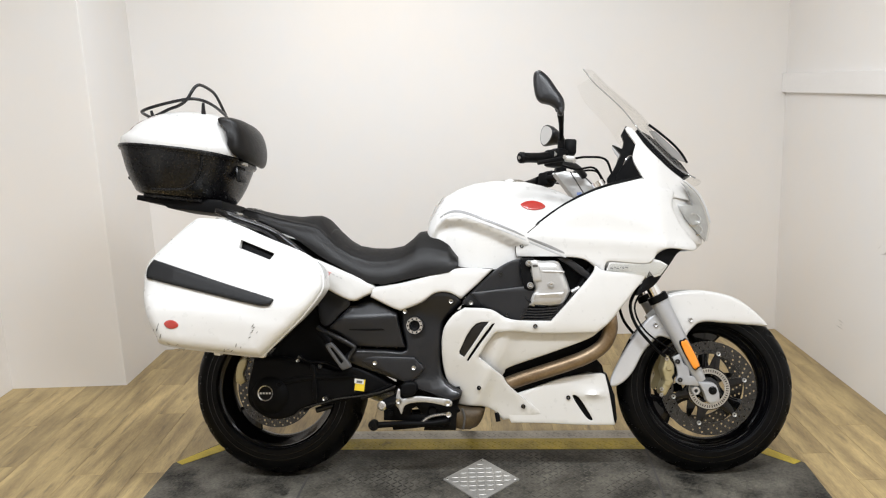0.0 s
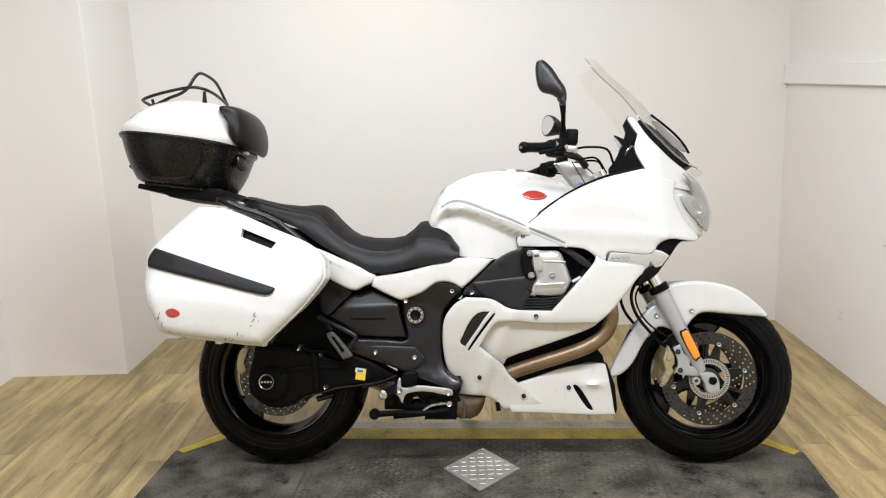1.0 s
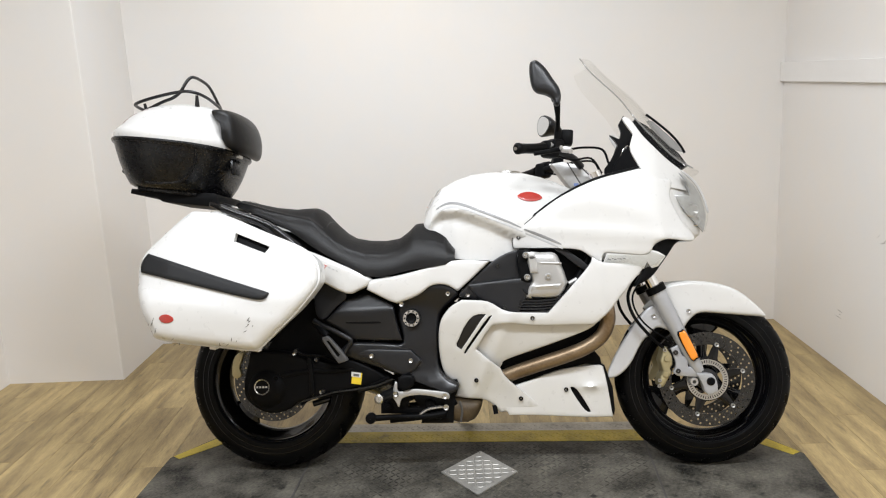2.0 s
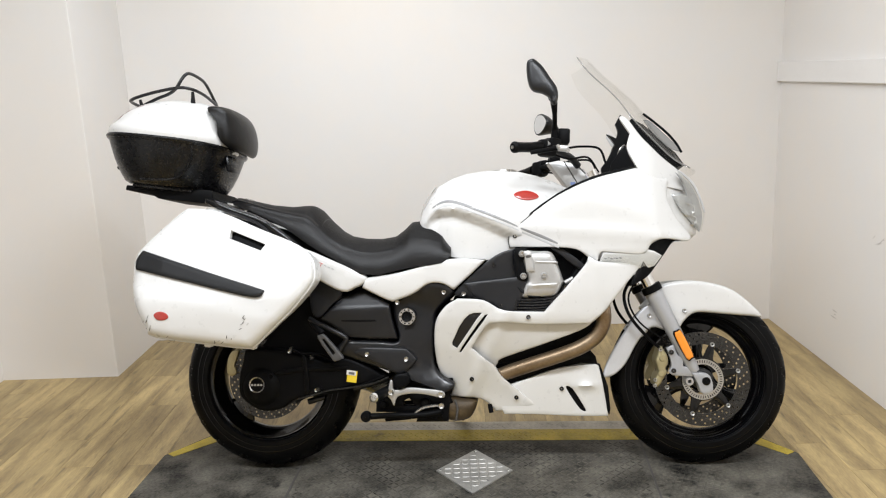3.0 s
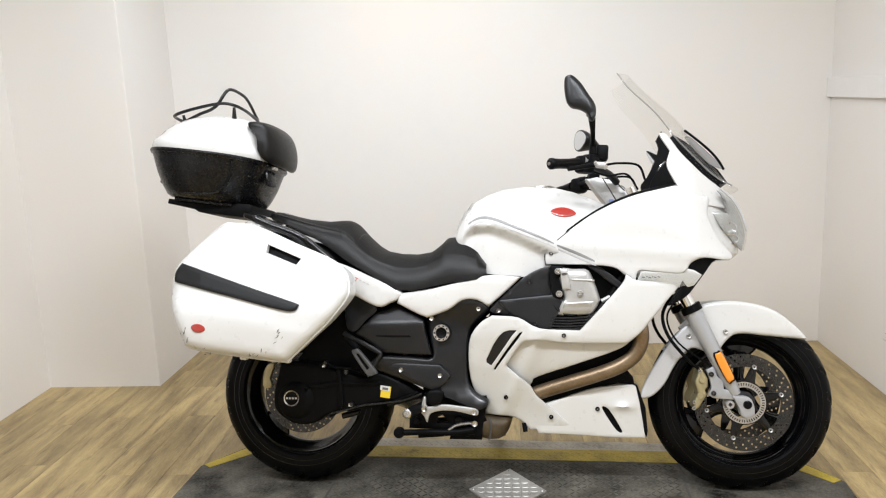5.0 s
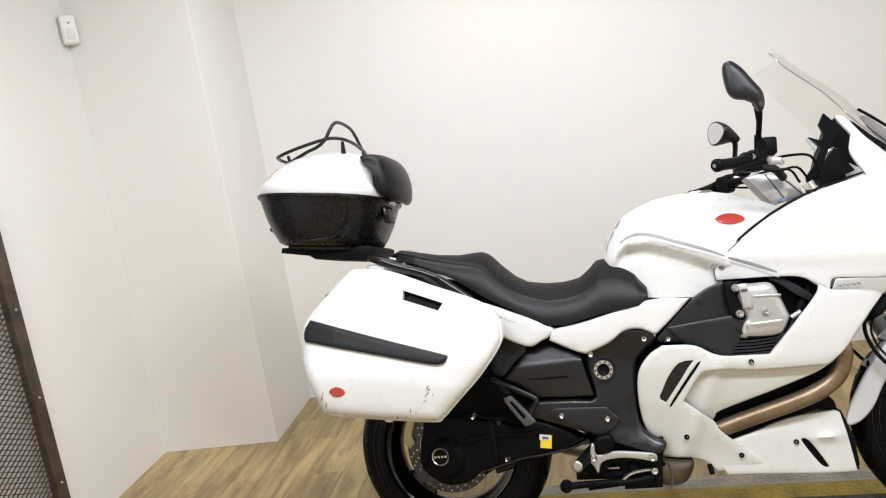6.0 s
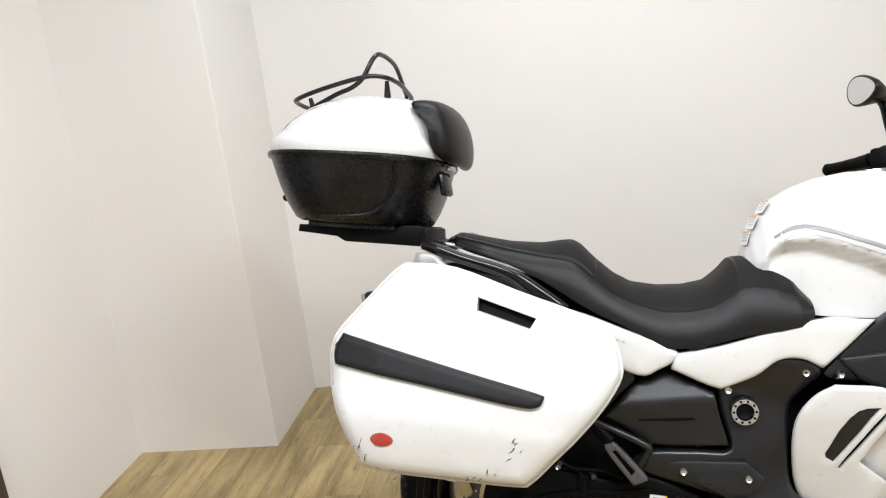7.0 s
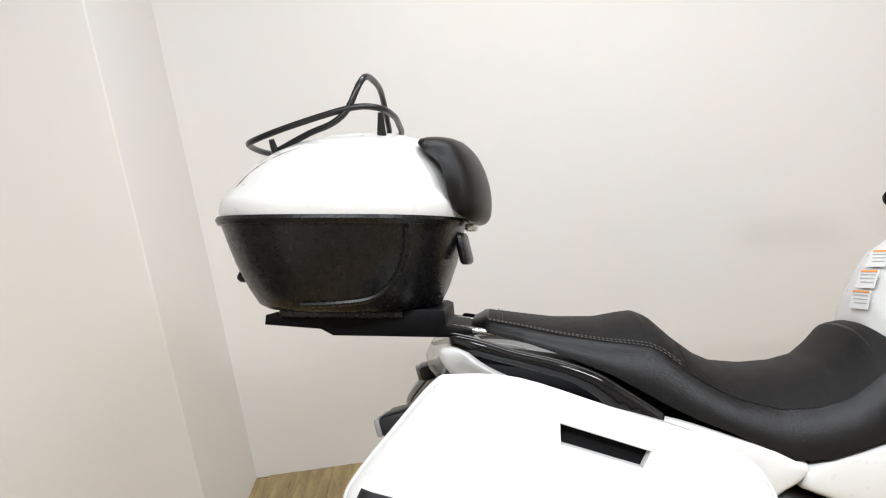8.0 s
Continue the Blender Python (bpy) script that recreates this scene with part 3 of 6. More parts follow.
def brake_disc(W, cx, cz, ro, ri, y, side, rows):
    holes = [circle(cx, cz, ri, 48)[::-1]]
    for k2, (rr, cnt) in enumerate(rows):
        for i in range(cnt):
            a = 2 * math.pi * (i + 0.33 * k2) / cnt
            holes.append(circle(cx + rr * math.cos(a), cz + rr * math.sin(a), 0.0036, 8))
    d = part("brake_disc", sheet(circle(cx, cz, ro, 90), y, depth=0.004, r=0.001, step=0.03, side=side, k=1, holes=holes), DISC, W, "drilled steel brake disc")
    return d


fw = wheel("front_wheel", FX, FZ, FR, 0.062, 0.222, (88, 208, 328), 0.045, "black three-spoke front wheel with twin drilled discs")
sidewall_lines(fw, FX, FZ, FR, 0.062, 0.222)
for sd in (-1, 1):
    d = brake_disc(fw, FX, FZ, 0.160, 0.118, 0.082, sd, ((0.127, 30), (0.139, 30), (0.151, 30)))
    spider = []
    for i in range(96):
        a = 2 * math.pi * i / 96
        rr = 0.074 + 0.055 * max(0.0, math.cos(6 * a)) ** 2.2
        spider.append((FX + rr * math.cos(a + 0.22), FZ + rr * math.sin(a + 0.22)))
    part("disc_carrier", sheet(spider, 0.083, 0.006, 0.002, 0.03, sd, 1, [circle(FX, FZ, 0.058, 30)[::-1]]), GLOSSBLK, fw)
    for i in range(6):
        a = 2 * math.pi * i / 6 + 0.22
        bm = bolt_head(FX + 0.122 * math.cos(a), FZ + 0.122 * math.sin(a), -0.086, 0.0075) if sd < 0 else rod((FX + 0.122 * math.cos(a), 0.078, FZ + 0.122 * math.sin(a)), (FX + 0.122 * math.cos(a), 0.088, FZ + 0.122 * math.sin(a)), 0.0075)
        part("disc_button", bm, DISC if sd > 0 else ALU, fw)
slots = [[(FX + rr * math.cos(a + da), FZ + rr * math.sin(a + da)) for rr, da in ((0.056, -0.024), (0.065, -0.024), (0.065, 0.024), (0.056, 0.024))] for a in np.linspace(0, 2 * math.pi, 48, endpoint=False)]
part("sensor_ring", sheet(circle(FX, FZ, 0.069, 60), 0.092, 0.002, 0.0008, 0.03, -1, 1, [circle(FX, FZ, 0.051, 40)[::-1]] + slots), STEEL, fw, "slotted bright sensor ring")
part("bearing_boss", lathe([(0.006, -0.098), (0.020, -0.098), (0.024, -0.09), (0.036, -0.086), (0.036, -0.05), (0.006, -0.05)], FX, FZ, 32), SATIN, fw)
part("speed_sensor", lathe([(0.006, -0.128), (0.013, -0.128), (0.015, -0.12), (0.015, -0.09), (0.006, -0.09)], FX - 0.052, FZ - 0.002, 20), ALU, fw, "round silver sensor boss")

rwheel = wheel("rear_wheel", RX, RZ, RR, 0.092, 0.222, (105, 225, 345), 0.06, "black three-spoke rear wheel with a wide road tyre")
sidewall_lines(rwheel, RX, RZ, RR, 0.092, 0.222)
brake_disc(rwheel, RX, RZ, 0.141, 0.102, 0.088, -1, ((0.112, 28), (0.124, 28), (0.134, 28)))

# forks and what they carry
AX = Vector((FX, 0, FZ))
up_dir = Vector((-0.43, 0, 0.90)).normalized()
for sd in (-1, 1):
    y = sd * 0.115
    off = Vector((-0.02, y, 0.005))
    low = part("fork_slider", tube([AX + off + up_dir * 0.028, AX + off + up_dir * 0.05, AX + off + up_dir * 0.11, AX + off + up_dir * 0.25, AX + off + up_dir * 0.33], [0.017, 0.020, 0.023, 0.028, 0.030], 20), FORKGREY, bike, "silver painted fork leg")
    part("fork_tube", rod(AX + off + up_dir * 0.33, AX + off + up_dir * 0.79, 0.0215, 20), CHROME, bike, "polished fork tube")
    part("fork_seal", tube([AX + off + up_dir * 0.328, AX + off + up_dir * 0.352], 0.034, 20, k=1), BLACKPL, bike)
    lug = sheet([(0.709, 0.317), (0.709, 0.317), (0.760, 0.314), (0.776, 0.286), (0.778, 0.256), (0.778, 0.256), (0.751, 0.243), (0.751, 0.243), (0.735, 0.256), (0.728, 0.281)], 0.136, 0.03, 0.004, 0.014, sd, 3)
    part("axle_clamp", lug, FORKGREY, bike)
    part("axle_nut", lathe([(0.0005, sd * 0.134), (0.0095, sd * 0.134), (0.011, sd * 0.1395), (0.014, sd * 0.138), (0.014, sd * 0.11), (0.0005, sd * 0.11)], FX, FZ, 24), GLOSSBLK, bike)
    # Flat black disc paints the shade inside the axle hole.
    part("axle_hole_dark", lathe([(0.0005, sd * 0.1375), (0.0115, sd * 0.1375), (0.0115, sd * 0.13), (0.0005, sd * 0.13)], FX, FZ, 20), BLACKPL, bike)
    # brake calliper with its bracket
    cc = [(0.599, 0.379), (0.605, 0.400), (0.614, 0.407), (0.622, 0.393), (0.632, 0.375), (0.633, 0.349), (0.625, 0.334), (0.629, 0.320), (0.617, 0.300), (0.602, 0.275), (0.588, 0.273), (0.586, 0.289), (0.593, 0.309), (0.600, 0.324), (0.596, 0.344), (0.593, 0.361)]
    cal = part("brake_caliper", sheet(cc, 0.134, 0.07, 0.009, 0.014, sd), GOLD, bike, "gold four-piston brake caliper")
    part("caliper_cap", lathe([(0.001, sd * 0.139), (0.009, sd * 0.139), (0.011, sd * 0.135), (0.001, sd * 0.128)], 0.614, 0.368, 20), GOLD, cal)
    part("caliper_cap", lathe([(0.001, sd * 0.139), (0.009, sd * 0.139), (0.011, sd * 0.135), (0.001, sd * 0.128)], 0.608, 0.316, 20), GOLD, cal)
    for bx, bz in [(0.588, 0.296), (0.608, 0.397), (0.586, 0.277)]:
        part("caliper_bolt", lathe([(0.003, sd * 0.138), (0.006, sd * 0.138), (0.007, sd * 0.132), (0.003, sd * 0.118)], bx, bz, 12), STEEL, cal)
    br = [(0.630, 0.401), (0.630, 0.401), (0.654, 0.412), (0.654, 0.412), (0.667, 0.377), (0.684, 0.367), (0.685, 0.338), (0.714, 0.335), (0.714, 0.335), (0.737, 0.310), (0.713, 0.304), (0.649, 0.309), (0.649, 0.309), (0.635, 0.322), (0.645, 0.339), (0.641, 0.368)]
    part("caliper_bracket", sheet(br, 0.126, 0.012, 0.003, 0.02, sd, 2), FORKGREY, bike)
    for bx, bz in [(0.645, 0.387), (0.651, 0.325)]:
        part("bracket_bolt", lathe([(0.003, sd * 0.132), (0.008, sd * 0.132), (0.009, sd * 0.125), (0.003, sd * 0.112)], bx, bz, 12), DISC, bike)
    rc = [(0.655, 0.445), (0.665, 0.458), (0.678, 0.456), (0.712, 0.382), (0.706, 0.369), (0.691, 0.367)]
    rf = part("reflector", sheet(rc, 0.152, 0.014, 0.005, 0.012, sd, 3), ORANGE, bike, "orange plastic reflector")
    part("reflector_bezel", sheet([((x - 0.684) * 1.16 + 0.684, (z - 0.414) * 1.08 + 0.414) for x, z in rc], 0.146, 0.008, 0.003, 0.02, sd, 3), BLACKPL, bike)
    # brake line from the calliper up to the bar
    part("brake_hose", tube([(FX - 0.15, sd * 0.12, FZ + 0.115), (FX - 0.185, sd * 0.135, FZ + 0.145), (FX - 0.245, sd * 0.14, FZ + 0.22), (FX - 0.262, sd * 0.13, FZ + 0.29), (FX - 0.235, sd * 0.12, FZ + 0.345), (FX - 0.20, sd * 0.10, FZ + 0.38), (FX - 0.24, sd * 0.09, FZ + 0.5)], 0.0055, 8), BLACKPL, bike)
part("sensor_cable", tube([(FX - 0.12, -0.135, FZ + 0.13), (FX - 0.215, -0.15, FZ + 0.2), (FX - 0.25, -0.145, FZ + 0.28), (FX - 0.215, -0.13, FZ + 0.35)], 0.0032, 8), BLACKPL, bike)

# front mudguard: a curved shell over the tyre, then its painted side plates
def guard(a0, a1, R0, w0, bulge, thick=0.004):
    rings = []
    for a in np.linspace(radians(a0), radians(a1), 26):
        f = (a - radians(a0)) / radians(a1 - a0)
        wd = w0 * (0.72 + 0.28 * math.sin(math.pi * min(1, f * 0.9 + 0.12)) ** 0.6)
        Rm = R0 + bulge * math.sin(math.pi * f)
        ring = []
        for q in range(13):
            e = -math.pi / 2 + math.pi * q / 12
            ring.append((FX + (Rm - 0.055 * (1 - math.cos(e))) * math.cos(a), wd * math.sin(e), FZ + (Rm - 0.055 * (1 - math.cos(e))) * math.sin(a)))
        for q in range(12, -1, -1):
            e = -math.pi / 2 + math.pi * q / 12
            Rq = Rm - thick - 0.055 * (1 - math.cos(e))
            ring.append((FX + Rq * math.cos(a), (wd - thick) * math.sin(e), FZ + Rq * math.sin(a)))
        rings.append(ring)
    return loft(rings)


part("front_mudguard", guard(57, 128, 0.312, 0.086, 0.018), WHITE, bike, "white painted front mudguard")
part("mudguard_tail", guard(126, 146, 0.300, 0.076, 0.0), SILVER, bike, "silver grey rear half of the mudguard")
gs = [(0.621, 0.600), (0.660, 0.622), (0.755, 0.624), (0.867, 0.591), (0.960, 0.505), (0.919, 0.502), (0.826, 0.511), (0.742, 0.517), (0.703, 0.492), (0.674, 0.454), (0.645, 0.460), (0.634, 0.522)]
both("mudguard_side", gs, lambda x, z: 0.094 - 0.05 * max(0, x - 0.8), WHITE, bike, r=0.012, depth=0.004)
ga = [(0.562, 0.537), (0.605, 0.550), (0.630, 0.518), (0.640, 0.460), (0.589, 0.469), (0.539, 0.417), (0.499, 0.347), (0.456, 0.307), (0.421, 0.305), (0.442, 0.367), (0.499, 0.459)]
both("mudguard_stay", ga, 0.096, SILVER, bike, "silver grey mudguard side plate", sides=(-1,), r=0.008, depth=0.004)
for x, z in [(0.581, 0.510), (0.699, 0.525)]:
    part("guard_bolt", bolt_head(x, z, -0.102, 0.0075), ALU, bike)

# fairing
OVER = 0.13  # how far the upper cockpit sits towards the stand side
BREAK = [(0.185, 0.841), (0.240, 0.863), (0.319, 0.898), (0.380, 0.906), (0.470, 0.884), (0.580, 0.833), (0.678, 0.764)]


def hw_up(x, z):
    w = lerp(x, [0.05, 0.12, 0.25, 0.40, 0.52, 0.60, 0.68, 0.74, 0.78], [0.128, 0.136, 0.178, 0.205, 0.205, 0.193, 0.160, 0.115, 0.07])
    over = z - lerp(x, [p[0] for p in BREAK], [p[1] for p in BREAK])
    over = 0.5 * (over + math.sqrt(over * over + 0.00003))
    return w - 0.25 * over - 0.5 * max(0, 0.74 - z) ** 1.5 + 0.008 * math.exp(-((z - 0.79 - 0.10 * (0.45 - x)) / 0.022) ** 2)


up_line = [(0.109, 0.754), (0.109, 0.754), (0.110, 0.785), (0.127, 0.815), (0.192, 0.869), (0.192, 0.869), (0.279, 0.926), (0.393, 0.974), (0.535, 1.009), (0.535, 1.009), (0.558, 1.005), (0.610, 0.976), (0.656, 0.972), (0.644, 0.913), (0.679, 0.832), (0.720, 0.781), (0.705, 0.761), (0.622, 0.768), (0.579, 0.752), (0.550, 0.719), (0.459, 0.725), (0.410, 0.726), (0.399, 0.687), (0.371, 0.712), (0.331, 0.740), (0.256, 0.749), (0.180, 0.752)]
both("side_fairing", up_line, hw_up, WHITE, bike, "white painted upper side fairing", sides=(-1,), r=0.007, depth=0.006, step=0.018)
both("side_fairing", up_line, lambda x, z: hw_up(x, z) + OVER * max(0.0, min(1.0, (0.72 - x) / 0.2)), WHITE, bike, "white painted upper side fairing", sides=(1,), r=0.007, depth=0.006, step=0.018)


def hw_col(x, z):
    return hw_up(x, z) - 0.003


col = [(0.497, 1.188), (0.523, 1.186), (0.568, 1.121), (0.638, 1.051), (0.712, 0.997), (0.712, 0.997), (0.732, 0.933), (0.732, 0.933), (0.661, 0.943), (0.617, 0.949), (0.564, 0.983), (0.542, 1.016), (0.542, 1.016), (0.516, 1.078), (0.529, 1.131), (0.529, 1.131)]
both("fairing_ear", col, hw_col, WHITE, bike, "white fairing column beside the windscreen", sides=(-1,), r=0.004, depth=0.01, step=0.015)
both("fairing_ear", col, lambda x, z: hw_col(x, z) + OVER * max(0.0, min(1.0, (0.72 - x) / 0.2)), WHITE, bike, "white fairing column beside the windscreen", sides=(1,), r=0.004, depth=0.01, step=0.015)
inner = [(0.544, 1.257), (0.544, 1.257), (0.592, 1.199), (0.592, 1.199), (0.560, 1.155), (0.560, 1.155), (0.531, 1.103), (0.501, 1.044), (0.501, 1.044), (0.469, 1.037), (0.469, 1.037), (0.468, 1.058), (0.491, 1.087), (0.513, 1.130), (0.519, 1.149), (0.491, 1.185), (0.491, 1.185), (0.527, 1.168), (0.527, 1.168), (0.534, 1.194), (0.525, 1.223), (0.525, 1.223)]
both("dash_side", inner, 0.20, BLACKPL, bike, "black inner fairing", sides=(1,), r=0.003, depth=0.02, k=2)
both("dash_lining", [(0.555, 1.137), (0.555, 1.137), (0.605, 1.056), (0.605, 1.056), (0.492, 1.015), (0.492, 1.015), (0.502, 1.07)], 0.16, BLACKPL, bike, sides=(1,), r=0.003, depth=0.01, k=2)
part("dash_panel", sheet([(0.523, 1.149), (0.593, 1.249), (0.691, 1.166), (0.787, 1.061), (0.653, 1.008), (0.508, 1.035)], -0.205, 0.05, 0.01, 0.03, -1, 2), BLACKPL, bike, "black instrument housing")
gauge_line = [(0.528, 1.064), (0.526, 1.091), (0.535, 1.120), (0.550, 1.138), (0.562, 1.136), (0.565, 1.120), (0.557, 1.094), (0.544, 1.071)]
cl = part("gauge_cluster", sheet(gauge_line, -0.17, 0.004, 0.002, 0.014, -1, 3), SATIN, bike, "dark instrument face with a chrome rim")
part("gauge_rim", tube([(x, 0.168, z) for x, z in gauge_line], 0.0016, 8, True, 4), CHROME, cl)
for gx, gz in [(0.554, 1.129), (0.558, 1.117), (0.548, 1.119), (0.55, 1.105), (0.541, 1.106), (0.545, 1.093), (0.535, 1.094), (0.539, 1.079)]:
    part("gauge_mark", block((gx, 0.1675, gz), (0.004, 0.0015, 0.0035), (0, 30, 0), 0), STEEL, cl)
part("gauge_foot", sheet([(0.531, 1.059), (0.544, 1.068), (0.549, 1.063), (0.535, 1.052)], -0.169, 0.003, 0.001, 0.02, -1, 1), STEEL, cl)
mc = [(0.293, 1.069), (0.276, 1.075), (0.307, 1.061)]
part("brake_master", block((mc[0][0], -0.25, mc[0][1]), (0.034, 0.03, 0.018), (0, 8, 0), 0.005), ALU, bike, "silver brake master cylinder")
part("brake_master_bolt", rod((mc[1][0], -0.268, mc[1][1]), (mc[1][0], -0.25, mc[1][1]), 0.006), STEEL, bike)
part("lever_pivot", rod((mc[2][0], -0.268, mc[2][1]), (mc[2][0], -0.25, mc[2][1]), 0.007), STEEL, bike)
part("blue_tag", block((0.338, -0.0615, 0.974), (0.016, 0.002, 0.010), (0, 0, 0), 0), surf("blue_ink", (0.16, 0.22, 0.45), 0.4), bike, "small blue sticker")
# Black strip drawn along the dark gap line above the side fairing.
rim_line = [(0.193, 0.866), (0.280, 0.925), (0.394, 0.977), (0.535, 1.013), (0.534, 1.018), (0.391, 0.983), (0.277, 0.932), (0.186, 0.871)]
both("gap_strip", rim_line, lambda x, z: hw_up(x, z) - 0.004, BLACKPL, bike, "black strip along the dark gap line above the fairing", sides=(-1,), r=0.002, depth=0.02, k=2)


def hw_mid(x, z):
    w = lerp(z, [0.18, 0.25, 0.32, 0.42, 0.52, 0.60, 0.70], [0.095, 0.115, 0.145, 0.185, 0.214, 0.222, 0.222])
    return w - 0.30 * max(0, -0.02 - x) ** 1.2 - 0.25 * max(0, x - 0.40) + 0.010 * math.exp(-((x - 0.03 - 0.5 * (z - 0.4)) / 0.025) ** 2)


mid = [(0.369, 0.716), (0.369, 0.716), (0.402, 0.698), (0.476, 0.691), (0.550, 0.685), (0.550, 0.685), (0.507, 0.638), (0.475, 0.600), (0.443, 0.562), (0.421, 0.535), (0.388, 0.505), (0.370, 0.491), (0.370, 0.491), (0.190, 0.491), (0.059, 0.501), (0.016, 0.477), (-0.025, 0.416), (-0.025, 0.416), (0.055, 0.347), (0.055, 0.347), (0.083, 0.304), (0.196, 0.207), (0.196, 0.207), (0.135, 0.196), (0.051, 0.189), (0.051, 0.189), (-0.001, 0.234), (-0.105, 0.243), (-0.105, 0.243), (-0.089, 0.287), (-0.089, 0.287), (-0.136, 0.325), (-0.152, 0.406), (-0.146, 0.502), (-0.111, 0.557), (-0.068, 0.584), (-0.068, 0.584), (0.019, 0.577), (0.088, 0.542), (0.219, 0.535), (0.219, 0.535), (0.287, 0.608), (0.356, 0.686)]
vent = [(-0.091, 0.435), (-0.083, 0.450), (-0.065, 0.487), (-0.045, 0.516), (-0.029, 0.530), (-0.012, 0.535), (0.013, 0.535), (-0.005, 0.514), (-0.027, 0.482), (-0.054, 0.444), (-0.075, 0.415), (-0.090, 0.425)]
slit = [(0.033, 0.530), (0.023, 0.527), (-0.001, 0.498), (-0.032, 0.456), (-0.057, 0.420), (-0.067, 0.402), (-0.062, 0.400), (-0.050, 0.417), (-0.014, 0.466), (0.017, 0.506)]
both("lower_fairing", mid, hw_mid, WHITE, bike, "white painted lower side fairing", r=0.007, depth=0.006, step=0.018, holes=[vent, slit])
both("vent_insert", vent, lambda x, z: hw_mid(x, z) - 0.007, CHARC, bike, "dark grey fairing vent", r=0.002, depth=0.012, k=1)
both("slit_back", slit, lambda x, z: hw_mid(x, z) - 0.012, BLACKPL, bike, r=0.001, depth=0.004)
rec = [(0.005, 0.498), (0.078, 0.513), (0.267, 0.505), (0.392, 0.512), (0.392, 0.512), (0.366, 0.484), (0.320, 0.461), (0.210, 0.421), (0.078, 0.375), (0.060, 0.356), (0.060, 0.356), (0.040, 0.345), (-0.044, 0.402)]
both("recessed_panel", rec, lambda x, z: hw_mid(x, z) - 0.020 - 0.10 * max(0, 0.49 - z), WHITE, bike, "recessed white fairing panel", r=0.004, depth=0.006)
bel = [(0.082, 0.275), (0.082, 0.275), (0.150, 0.298), (0.267, 0.336), (0.381, 0.348), (0.405, 0.342), (0.405, 0.342), (0.418, 0.278), (0.435, 0.169), (0.435, 0.169), (0.339, 0.169), (0.186, 0.177), (0.080, 0.179), (0.080, 0.179), (0.057, 0.225)]
scoop = [(0.292, 0.273), (0.314, 0.265), (0.351, 0.205), (0.358, 0.186), (0.339, 0.194), (0.306, 0.243)]
bulge = (0.36, 0.277)
both("belly_panel", bel, lambda x, z: 0.112 - 0.10 * max(0, 0.30 - z) - 0.02 * max(0, x - 0.2) + 0.015 * math.exp(-((x - bulge[0]) / 0.038) ** 2 - ((z - bulge[1]) / 0.013) ** 2), WHITE, bike, "white belly panel with a slot", r=0.006, depth=0.008, step=0.012, holes=[[tuple(p) for p in spline(scoop, True, 3)]])
both("slot_back", scoop, 0.090, BLACKPL, bike, r=0.001, depth=0.004)
both("belly_liner", [(0.054, 0.349), (0.082, 0.280), (0.266, 0.332), (0.411, 0.345), (0.442, 0.193), (0.427, 0.193), (0.397, 0.373), (0.344, 0.393), (0.191, 0.366)], 0.094, BLACKPL, bike, "black inner fairing liner", r=0.003, depth=0.05, k=2)
for x, z, y in [(0.167, 0.518, 0.216), (0.13, 0.791, 0.143), (-0.028, 0.307, 0.15), (0.122, 0.238, 0.115), (0.277, 0.266, 0.11)]:
    part("fairing_screw", bolt_head(x, z, -y, 0.0075), DISC if z > 0.45 else BLACKPL, bike)
# Added black sheet: puts the shadow around the exhaust pipe into colour.
both("dark_backing", [(0.040, 0.330), (0.066, 0.392), (0.210, 0.438), (0.330, 0.480), (0.400, 0.520), (0.412, 0.500), (0.392, 0.440), (0.335, 0.395), (0.190, 0.350)], 0.088, BLACKPL, bike, "black sheet added for the dark gap behind the exhaust", r=0.003, depth=0.03, k=2)
# turn signal in the fairing and the dark duct under the nose
sig = [(0.421, 0.722), (0.483, 0.720), (0.550, 0.717), (0.561, 0.728), (0.583, 0.723), (0.607, 0.711), (0.582, 0.684), (0.541, 0.674), (0.533, 0.681), (0.467, 0.686), (0.406, 0.690)]
both("turn_signal", sig, lambda x, z: hw_up(x, z) + 0.004, CLEAR, bike, "clear front turn signal lens", k=1, r=0.003, depth=0.004)
both("signal_reflector", [((x - 0.46) * 1.05 + 0.46, (z - 0.705) * 1.25 + 0.705) for x, z in sig], lambda x, z: hw_up(x, z) - 0.006, WHITE, bike, k=1, r=0.002, depth=0.004)
for w2, x0, dz in ((0.010, 0.425, 0.0), (0.004, 0.436, 0.002), (0.008, 0.445, -0.001), (0.003, 0.454, 0.001), (0.007, 0.462, 0.0), (0.009, 0.474, 0.001)):
    part("script_mark", block((x0, -hw_up(x0, 0.706) - 0.004, 0.706 + dz), (w2, 0.0015, 0.0035), (0, 12, 0), 0), INK, bike)
duct = [(0.556, 0.729), (0.556, 0.729), (0.599, 0.774), (0.629, 0.778), (0.697, 0.764), (0.697, 0.764), (0.659, 0.758), (0.627, 0.719), (0.603, 0.689), (0.564, 0.644), (0.508, 0.613), (0.508, 0.613), (0.538, 0.663), (0.538, 0.663), (0.547, 0.695)]
both("nose_duct", duct, lambda x, z: 0.19 - 0.4 * max(0, x - 0.55), BLACKPL, bike, "black duct under the nose", r=0.004, depth=0.05)
